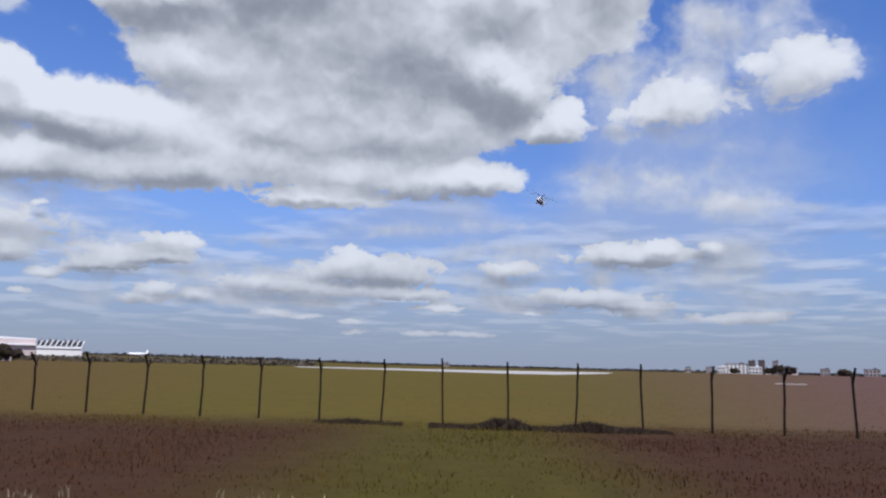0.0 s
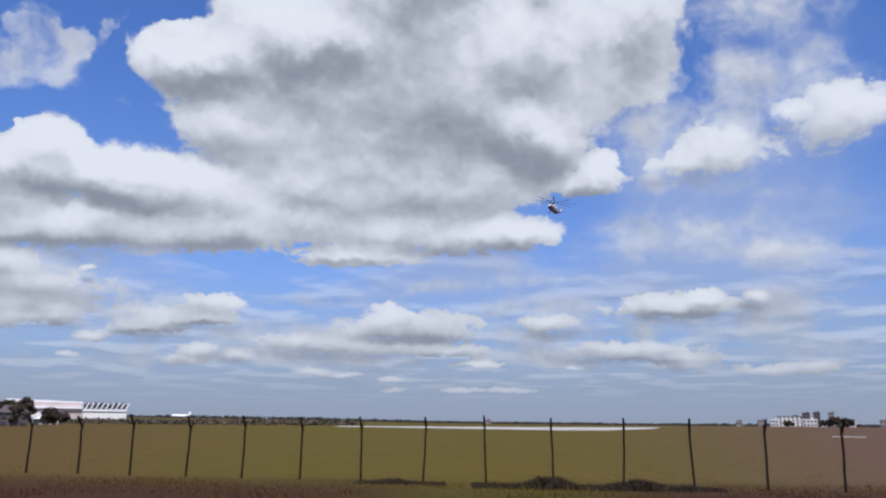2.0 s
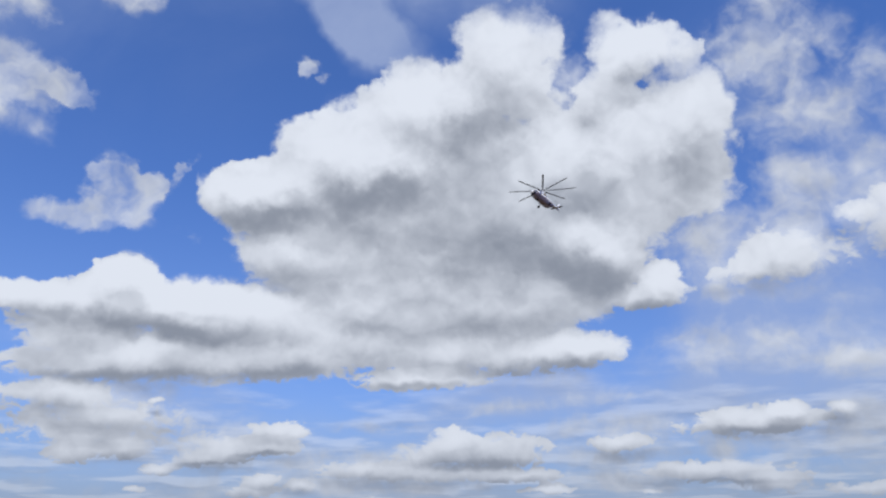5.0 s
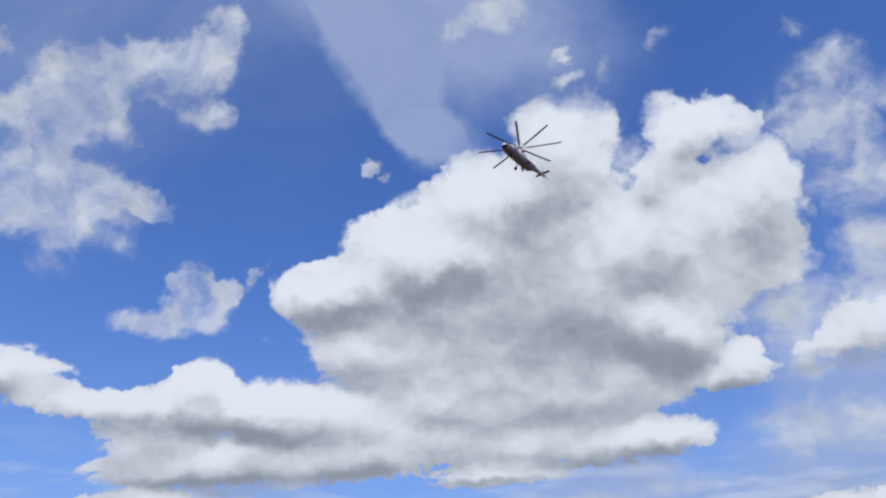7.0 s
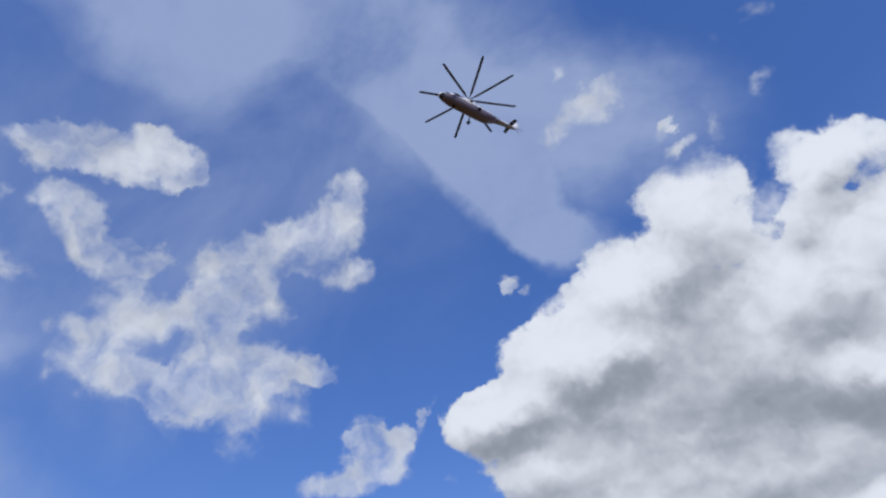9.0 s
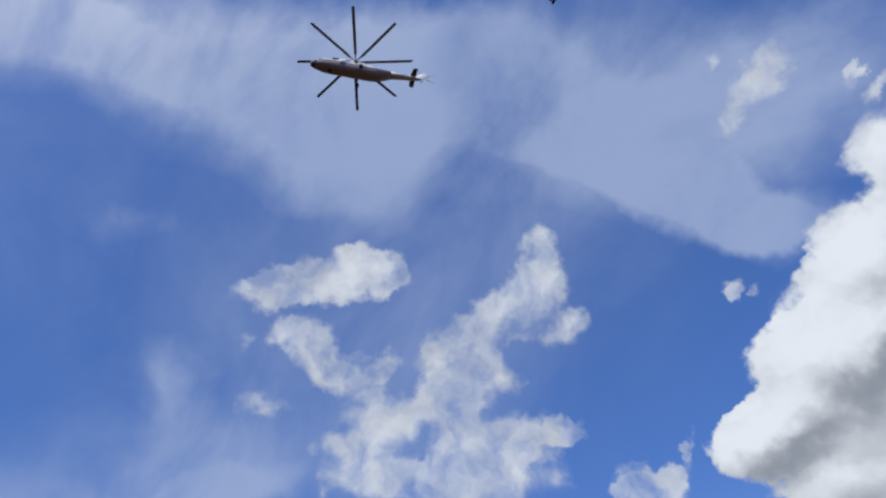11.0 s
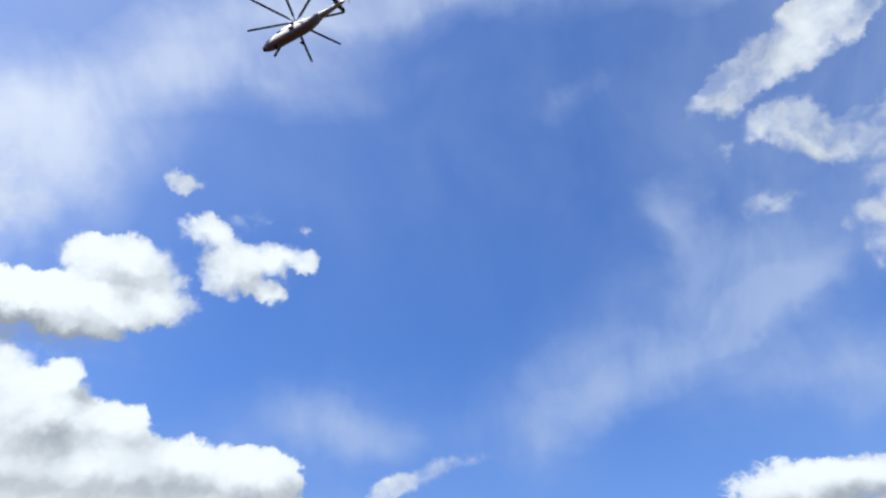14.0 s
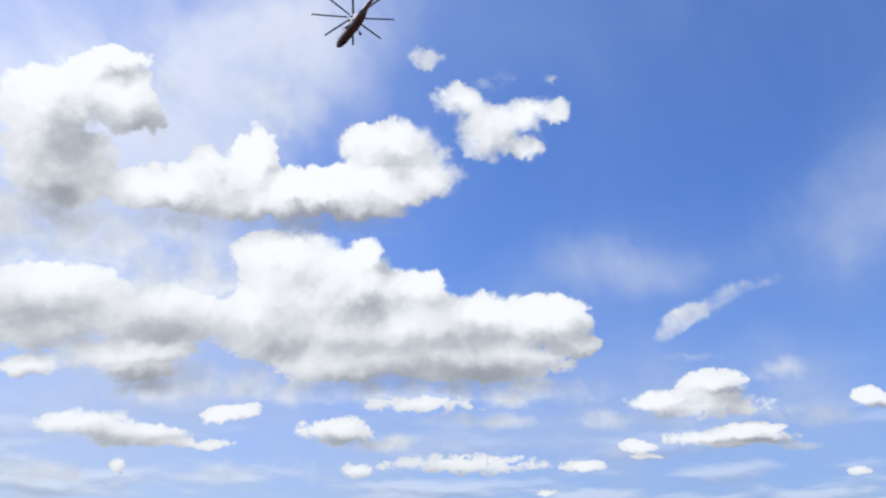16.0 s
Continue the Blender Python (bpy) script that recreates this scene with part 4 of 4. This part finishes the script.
def make_terminal():
    """The white hall with a row of slanted struts beside it."""
    D = 620
    k = D * math.tan(radians(1.0))
    at = way(31.35, 0) * D
    hall = new("airport_hangar")
    hall.matrix_basis = pose(at.x, at.y, ground_height(at.x, at.y) - 0.3, 0, 0, 31.35)
    wide, high = 4.6 * k, 1.5 * k
    part("wall", boxed(0, 12, high * 0.42, wide, 26, high * 0.84, 0.2), M_WALL_PINK, hall, "pale pinkish side wall")
    bm = bmesh.new()
    for i in range(12):
        a, b = (i / 12 - 0.5) * wide, ((i + 1) / 12 - 0.5) * wide
        za, zb = (high * (0.98 - 0.10 * (i / 12)), high * (0.98 - 0.10 * ((i + 1) / 12)))
        vs = [bm.verts.new(v) for v in ((a, -0.8, za - 1.6), (b, -0.8, zb - 1.6), (b, -0.8, zb), (a, -0.8, za), (a, 27, za - 1.6), (b, 27, zb - 1.6), (b, 27, zb), (a, 27, za))]
        for q in ((0, 1, 2, 3), (5, 4, 7, 6), (3, 2, 6, 7), (1, 0, 4, 5)):
            bm.faces.new([vs[j] for j in q])
    part("roof", bm, M_WHITE_ROOF, hall, "long white sheet-metal roof edge")
    part("canopy", boxed(wide * 0.12, -2.2, high * 0.6, wide * 0.75, 2.4, 1.3, 0.1), M_WHITE_ROOF, hall)
    part("door", boxed(-wide * 0.1, -1.2, high * 0.3, wide * 0.5, 0.6, high * 0.5, 0.05), M_WALL, hall)
    tagged(hall, "large white airport hall with a long pale roof", "building")
    at = way(27.6, 0) * D
    stand = new("terminal_wing")
    stand.matrix_basis = pose(at.x, at.y, ground_height(at.x, at.y) - 0.3, 0, 0, 27.6)
    wide, high = 2.8 * k, 1.42 * k
    part("wall", boxed(0, 4, high * 0.3, wide, 12, high * 0.6, 0.2), M_WALL, stand)
    part("window_band", boxed(0, 2, high * 0.72, wide * 0.98, 9, high * 0.22, 0.1), M_PANE, stand, "dark glazed upper storey")
    part("plinth", boxed(0, -2.3, high * 0.52, wide, 1.2, 1.2, 0.1), M_WHITE_ROOF, stand)
    bm = bmesh.new()
    box(bm, 0, 0, high * 0.16, 0.9, 0.8, high * 0.42)
    bmesh.ops.bevel(bm, geom=bm.edges[:], offset=0.1, segments=1, affect="EDGES")
    strut = mesh_of("strut", bm, M_WHITE_ROOF)
    for i in range(9):
        s = new("strut", strut)
        s.parent = stand
        s.matrix_basis = pose(wide * (-0.46 + i * 0.115), -2.6, high * 0.55, 0, 24, 0)
    bm = boxed(0, 0, high * 0.95, 2.2, 2.2, 1.4, 0.2)
    vent = mesh_of("roof_vent", bm, M_ROOF)
    for i in range(6):
        s = new("roof_vent", vent)
        s.parent = stand
        s.matrix_basis = pose(wide * (-0.4 + i * 0.16), 2, -high * 0.07)
    tagged(stand, "white terminal wing with slanted struts and dark glazing", "building")
    house("farm_house", 34.6, 300, 18, 10, 5.6, 2, 5, M_WALL_DARK, M_ROOF, "dark brown house under a hipped roof beside trees", pitched=2.6)
    house("farm_house", 33.3, 262, 8, 8, 4.2, 2, 3, M_WALL_DARK, M_ROOF, "dark brown house among trees at the field's edge", turn=12, pitched=2.2)
    house("shed", 31.2, 330, 9, 6, 2.6, 1, 3, M_WALL_DIM, M_WHITE_ROOF, "small grey shed with a pale roof", pitched=0.9)


make_terminal()


def make_airliner():
    """A white aeroplane parked far off."""
    at = way(22.55, 0) * 900
    plane = new("parked_aeroplane")
    plane.matrix_basis = pose(at.x, at.y, ground_height(at.x, at.y) + 3.0, 0, 0, 22.55 + 98)
    body = [(11, 0.2, 0.1, 0.1, 1), (10.3, 0.2, 0.8, 0.8, 1), (8.5, 0.2, 1.3, 1.35, 1), (0, 0.2, 1.4, 1.45, 1), (-6, 0.4, 1.2, 1.2, 1), (-10.5, 1.0, 0.4, 0.45, 1), (-11, 1.1, 0.1, 0.15, 1)]
    part("fuselage", loft(body, 16), M_PAINT, plane, smooth=True)
    part("wing", boxed(0, 0, -0.6, 22, 2.8, 0.3, 0.1), M_PAINT, plane)
    part("tail_fin", boxed(0, -9.4, 3.0, 0.3, 2.4, 3.2, 0.1), M_PAINT, plane)
    part("tailplane", boxed(0, -9.8, 1.6, 7, 1.6, 0.2, 0.08), M_PAINT, plane)
    for y, x in ((8, 0), (-1.5, 2), (-1.5, -2)):
        bm = bmesh.new()
        tube(bm, (x, y, -0.6), (x, y, -2.7), 0.12, 0.12, 6)
        tube(bm, (x - 0.2, y, -2.75), (x + 0.2, y, -2.75), 0.45, 0.45, 10)
        part("landing_gear", bm, M_RUBBER, plane)
    tagged(plane, "small white aeroplane parked at the far edge of the field", "aeroplane")


make_airliner()


def make_tree(bearing, distance, high, spread, seed, label):
    rng = np.random.default_rng(seed)
    p = way(bearing, 0) * distance
    tree = new("tree")
    tree.matrix_basis = pose(p.x, p.y, ground_height(p.x, p.y) - 0.05, 0, 0, seed * 40)
    bm = bmesh.new()
    tube(bm, (0, 0, -0.2), (0.1, 0, high * 0.4), high * 0.035, high * 0.022, 8)
    tube(bm, (0.1, 0, high * 0.4), (0, 0.1, high * 0.8), high * 0.022, high * 0.008, 8)
    spots = []
    for i in range(8):
        a, z = i * 2.4 + rng.uniform(0, 0.6), high * rng.uniform(0.3, 0.65)
        e = Vector((math.cos(a) * spread * rng.uniform(0.5, 0.9), math.sin(a) * spread * rng.uniform(0.5, 0.9), z + high * rng.uniform(0.08, 0.25)))
        tube(bm, (0.05, 0.03, z), e, high * 0.013, high * 0.004, 6)
        spots.append((*e, spread * rng.uniform(0.3, 0.5)))
    for _ in range(34):
        z = rng.uniform(0.25, 1.0)
        w = spread * math.sqrt(max(0.05, 1 - ((z - 0.55) / 0.5) ** 2)) * rng.uniform(0.2, 1.0)
        a = rng.uniform(0, 6.28)
        spots.append((math.cos(a) * w, math.sin(a) * w, z * high * 0.93, spread * rng.uniform(0.2, 0.42)))
    part("trunk", bm, M_BARK, tree)
    crown = new("crown", clump_mesh("crown", spots, M_LEAF, rng, 0.9, 190, 0.5))
    crown.parent = tree
    tagged(tree, label, "tree", group="trees beside the field")


for k, (bearing, distance, high, spread) in enumerate(((32.6, 280, 9.2, 3.4), (33.4, 292, 8.4, 3.6), (35.6, 270, 9.6, 4.0), (36.6, 285, 9.0, 4.0), (31.0, 310, 6.6, 3.0),
                                                      (38.0, 280, 9.5, 4.2), (33.0, 260, 6.0, 3.0), (34.3, 262, 6.5, 3.2), (30.3, 330, 5.0, 2.6),
                                                      (-24.5, 1080, 12, 8), (-25.2, 1080, 11, 8), (-23.9, 1100, 9, 6), (-21.6, 1100, 7, 6), (-28.6, 1090, 8, 8))):
    make_tree(bearing, distance, high, spread, k + 1, "dark leafy tree at the field's edge" if distance < 400 else "dark rounded tree before the blocks of flats")


# ---- the helicopter: origin at the rotor hub, nose towards +y ----
FUSELAGE = [(12.25, -5.6, 0.12, 0.12, 1.0), (12.05, -5.58, 0.62, 0.6, 0.95), (11.4, -5.48, 0.98, 1.02, 0.92), (10.3, -5.3, 1.38, 1.55, 0.88), (8.8, -5.2, 1.66, 1.92, 0.82),
            (7.0, -5.15, 1.8, 2.1, 0.75), (2.0, -5.15, 1.8, 2.1, 0.75), (-4.0, -5.15, 1.8, 2.1, 0.75), (-6.2, -4.95, 1.75, 1.95, 0.78), (-8.2, -4.35, 1.5, 1.45, 0.85),
            (-9.8, -3.95, 1.15, 1.08, 0.95)]
BOOM = [(-9.3, -3.95, 1.14, 1.1, 0.95), (-12.0, -3.62, 0.92, 0.85, 1.0), (-15.0, -3.3, 0.7, 0.66, 1.0), (-17.6, -3.0, 0.52, 0.55, 1.0), (-18.6, -2.8, 0.3, 0.4, 1.0)]
COWL = [(6.6, -2.75, 0.2, 0.15, 1.0), (6.2, -2.7, 0.95, 0.5, 0.8), (4.0, -2.35, 1.25, 0.9, 0.75), (0.0, -2.1, 1.2, 1.05, 0.75), (-3.5, -2.35, 1.0, 0.85, 0.8), (-6.5, -2.8, 0.75, 0.55, 0.9),
        (-9.0, -3.1, 0.2, 0.2, 1.0)]


def make_helicopter():
    heli = new("helicopter")
    tagged(heli, "white heavy transport helicopter with dark belly, flying overhead", "helicopter")
    # two-tone paint; its dark part also carries the shade of the flanks
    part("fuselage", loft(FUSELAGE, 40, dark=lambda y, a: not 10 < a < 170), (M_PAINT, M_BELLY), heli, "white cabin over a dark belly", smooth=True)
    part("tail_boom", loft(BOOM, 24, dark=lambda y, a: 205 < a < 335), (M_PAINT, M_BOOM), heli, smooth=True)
    cowl = part("engine_cowling", loft(COWL, 24), M_PAINT, heli, smooth=True)
    for s in (-1, 1):
        bm = bmesh.new()
        tube(bm, (s * 0.78, 6.5, -2.3), (s * 0.78, 4.8, -2.25), 0.42, 0.55, 14)
        part("intake", bm, M_SOOT, cowl, "dark engine intake")
        bm = bmesh.new()
        tube(bm, (s * 1.05, 0.4, -2.2), (s * 1.55, -0.2, -2.25), 0.45, 0.42, 14)
        part("exhaust", bm, M_SOOT, cowl, "sooty exhaust stub")
    # glazing of the flight deck: panes a little proud of the nose
    for i, (y0, y1, a0, a1) in enumerate(((11.55, 10.55, 20, 58), (11.55, 10.55, 62, 88), (11.55, 10.55, 92, 118), (11.55, 10.55, 122, 160), (10.4, 9.2, 12, 40), (10.4, 9.2, 140, 168),
                                          (11.95, 10.7, -38, 8), (11.95, 10.7, 172, 218), (12.0, 11.0, 222, 268), (12.0, 11.0, 272, 318))):
        bm = bmesh.new()
        grid = []
        for y in (y0, (y0 + y1) / 2, y1):
            _, z, w, h, e = lerp_section(FUSELAGE, y)
            line = []
            for k in range(4):
                a = radians(a0 + (a1 - a0) * k / 3)
                c, s = math.cos(a), math.sin(a)
                line.append(bm.verts.new((w * 1.02 * math.copysign(abs(c) ** e, c), y, z + h * 1.02 * math.copysign(abs(s) ** e, s))))
            grid.append(line)
        for p, q in zip(grid, grid[1:]):
            for k in range(3):
                bm.faces.new((p[k], p[k + 1], q[k + 1], q[k]))
        bmesh.ops.recalc_face_normals(bm, faces=bm.faces[:])
        ext = bmesh.ops.extrude_face_region(bm, geom=bm.faces[:])
        bmesh.ops.translate(bm, verts=[v for v in ext["geom"] if isinstance(v, bmesh.types.BMVert)], vec=(0, -0.03, -0.02))
        bmesh.ops.recalc_face_normals(bm, faces=bm.faces[:])
        part("windscreen_pane", bm, M_GLASS, heli)
    # swept fin with the tail rotor on its top
    bm = bmesh.new()
    rings = []
    for y, z, chord, thick in ((-17.4, -3.1, 2.9, 0.5), (-18.6, -1.6, 2.5, 0.4), (-19.6, -0.1, 2.0, 0.34), (-20.1, 0.6, 1.3, 0.25)):
        rings.append([bm.verts.new((thick * x, y + chord * f, z)) for x, f in ((0, 0.5), (0.5, 0.25), (0.5, -0.15), (0, -0.5), (-0.5, -0.15), (-0.5, 0.25))])
    for a, b in zip(rings, rings[1:]):
        for i in range(6):
            bm.faces.new((a[i], a[(i + 1) % 6], b[(i + 1) % 6], b[i]))
    bm.faces.new(rings[-1])
    bm.faces.new(rings[0])
    bmesh.ops.recalc_face_normals(bm, faces=bm.faces[:])
    part("tail_fin", bm, M_PAINT, heli)
    for s in (-1, 1):
        bm = bmesh.new()
        rows = []
        for x, y, chord, thick in ((0.15, -16.2, 1.7, 0.24), (3.0, -16.5, 1.2, 0.12)):
            rows.append([bm.verts.new((s * x, y + chord * f, -2.75 + thick * g)) for f, g in ((0.5, 0), (0.2, 0.5), (-0.5, 0), (0.2, -0.5))])
        for i in range(4):
            bm.faces.new((rows[0][i], rows[0][(i + 1) % 4], rows[1][(i + 1) % 4], rows[1][i]))
        bm.faces.new(rows[0])
        bm.faces.new(rows[1])
        bmesh.ops.recalc_face_normals(bm, faces=bm.faces[:])
        part("stabiliser", bm, M_BLADE_DARK, heli, "dark horizontal stabiliser")
    # landing gear
    for x, y in ((-3.0, -1.0), (3.0, -1.0), (0.0, 6.9)):
        bm = bmesh.new()
        if x:
            tube(bm, (x * 0.5, y, -5.9), (x, y, -7.2), 0.14, 0.12, 8)
            tube(bm, (x * 0.55, y + 0.1, -4.6), (x * 0.98, y, -6.7), 0.11, 0.09, 8)
        else:
            tube(bm, (0, y, -6.9), (0, y, -7.6), 0.13, 0.11, 8)
        gear = part("landing_gear", bm, M_METAL, heli)
        r = 0.56 if x else 0.45
        for o in (-0.28, 0.28):
            bm = bmesh.new()
            tube(bm, (x + o - 0.17, y, -7.45), (x + o + 0.17, y, -7.45), r, r, 18)
            bmesh.ops.bevel(bm, geom=[e for e in bm.edges if e.is_boundary or e.calc_face_angle(0) > 1], offset=0.06, segments=2, affect="EDGES")
            part("wheel", bm, M_RUBBER, gear)
    # main rotor: eight blades on a hub
    bm = bmesh.new()
    tube(bm, (0, 0, -1.3), (0, 0, 0.2), 0.38, 0.32, 14)
    tube(bm, (0, 0, -0.25), (0, 0, 0.2), 0.85, 0.7, 16)
    rotor = part("main_rotor", bm, M_METAL, heli, "eight-bladed main rotor hub")
    bm = bmesh.new()
    rings = []
    for r, z, chord, thick in ((0.6, 0.02, 0.3, 0.16), (1.9, 0.03, 0.34, 0.14), (2.7, 0.04, 0.8, 0.13), (8.0, 0.1, 0.82, 0.11), (15.4, 0.36, 0.8, 0.08), (16.0, 0.4, 0.55, 0.05)):
        rings.append([bm.verts.new((chord * f, r, z + thick * g)) for f, g in ((0.3, 0), (0.12, 0.5), (-0.7, 0), (0.12, -0.4))])
    for a, b in zip(rings, rings[1:]):
        for i in range(4):
            bm.faces.new((a[i], a[(i + 1) % 4], b[(i + 1) % 4], b[i]))
    bm.faces.new(rings[-1])
    bm.faces.new(rings[0])
    bmesh.ops.recalc_face_normals(bm, faces=bm.faces[:])
    me = mesh_of("blade", bm, M_BLADE_DARK)
    for i in range(8):
        b = new("blade", me)
        b.parent = rotor
        b.matrix_basis = pose(0, 0, 0, 0, 0, -45 * i)
    # tail rotor on the fin's right side, turning about x
    bm = bmesh.new()
    tube(bm, (-0.35, 0, 0), (0.25, 0, 0), 0.32, 0.28, 12)
    tail = part("tail_rotor", bm, M_METAL, heli, "five-bladed tail rotor")
    tail.matrix_basis = pose(0.75, -19.8, -0.1)
    me = mesh_of("blade", boxed(0.1, 0, 2.0, 0.06, 0.26, 3.2, 0.025), M_BOOM)
    for i in range(5):
        b = new("blade", me)
        b.parent = tail
        b.matrix_basis = pose(0, 0, 0, 72 * i, 0, 0)
    return heli, rotor, tail


heli, main_rotor, tail_rotor = make_helicopter()



def make_fly():
    """A small dark fly that passes close by."""
    bm = bmesh.new()
    bmesh.ops.create_icosphere(bm, subdivisions=2, radius=0.0035)
    bmesh.ops.scale(bm, verts=bm.verts[:], vec=(0.8, 1.6, 0.8))
    fly = new("fly", mesh_of("fly", bm, M_RUBBER, smooth=True))
    for s in (-1, 1):
        bm = bmesh.new()
        bmesh.ops.create_icosphere(bm, subdivisions=1, radius=0.004, matrix=pose(s * 0.005, -0.001, 0.002, 0, s * -25, 0) @ Matrix.Diagonal((1.0, 0.5, 0.06, 1)))
        part("wing", bm, M_SOOT, fly)
    return tagged(fly, "small dark fly passing close in the air", "insect")


fly = make_fly()

FLIGHT = (
        (0, 86.4, 642.0, 155.4, -1.3, -21.4, 162.1), (0.5, 77.8, 608.5, 156.0, -1.7, -17.4, 162.4), (1, 68.1, 574.0, 156.3, -0.7, -14.5, 160.9),
        (1.5, 60.3, 539.0, 156.7, 1.5, -13.5, 160.6), (2, 51.1, 505.9, 157.2, -1.3, -9.2, 159.5), (2.5, 43.2, 472.4, 157.6, -0.2, -7.4, 158.3),
        (3, 35.3, 441.5, 161.2, -2.6, -5.4, 157.1), (3.5, 27.4, 408.7, 159.4, 1.6, -4.7, 156.0), (4, 19.6, 379.1, 159.5, 3.2, -2.7, 158.3),
        (4.5, 11.1, 346.1, 161.0, -1.3, 0.1, 156.1), (7, -23.8, 220.7, 172.6, -0.4, -0.2, 157.1), (7.5, -30.1, 199.3, 173.6, 2.9, 0.5, 159.8),
        (8, -37.7, 178.7, 178.2, 0.1, 0.9, 157.2), (10.5, -72.0, 76.6, 186.4, 2.7, -0.7, 157.6), (11, -79.1, 56.8, 188.3, 2.8, -1.6, 160.3),
        (11.5, -87.4, 37.4, 191.8, 1.7, -2.5, 158.3), (12, -94.5, 17.2, 192.1, 2.6, -2.8, 162.3), (12.5, -103.8, -1.8, 196.2, 2.9, -3.4, 160.5),
        (13, -111.3, -22.1, 198.4, 1.2, -1.8, 160.3), (13.5, -117.4, -40.9, 198.3, 1.0, -3.9, 158.9), (14, -125.4, -59.1, 201.8, 0.5, -1.6, 160.5),
        (14.5, -133.3, -79.0, 203.7, 1.3, -0.9, 159.3), (15, -141.6, -99.4, 206.1, 1.1, -1.1, 156.2), (15.5, -151.9, -121.6, 210.9, 0.1, -2.2, 158.7),
        (16, -158.9, -141.0, 210.6, 0.4, -1.4, 156.7))
# how far the blades run ahead of an even 789 degrees a second
AHEAD = ((1.5, -18), (3, -9), (4, -5), (4.5, -10), (7, -15), (7.5, -6), (8, -6), (10.5, -29), (11, -26), (11.5, -29), (12, -24), (12.5, -24), (13, -19), (13.5, -12), (14, 6), (14.5, 10), (15, 7), (15.5, 7), (16, 5))


def motions():
    walk(heli, [(t, pose(x, y, z, rx, ry, rz)) for t, x, y, z, rx, ry, rz in FLIGHT])
    spin, tail = [], []
    for i in range(161):
        t = i / 10
        ahead = float(np.interp(t, [a for a, _ in AHEAD], [b for _, b in AHEAD]))
        spin.append((t, pose(0, 0, 0, 0, 0, -(789 * t + ahead))))
        tail.append((t, pose(0.75, -19.8, -0.1, 81.0 * i, 0, 0)))
    walk(fly, [(t, pose(x, y, z, 20, 0, turn)) for t, x, y, z, turn in (
        (0.0, -0.6, -1.6, 1.2, 0), (9.6, -0.9, -1.2, 1.0, 10), (10.1, -0.95, 0.5, 1.5, 20), (10.2, -0.92, 0.62, 2.0, 10), (10.3, -0.855, 0.704, 2.481, -10), (10.4, -0.95, 0.9, 2.1, -50),
        (10.6, -0.3, 1.4, 1.6, -80), (10.8, 0.45, 0.9, 2.3, -20), (10.9, 0.25, 0.62, 2.85, 40), (11.0, -0.223, 0.578, 2.943, 60), (11.1, -0.5, 0.05, 3.2, 100), (11.5, -0.4, -1.0, 2.6, 150),
        (16.0, -0.2, -2.4, 1.6, 170))])
    walk(main_rotor, spin)
    walk(tail_rotor, tail)


motions()
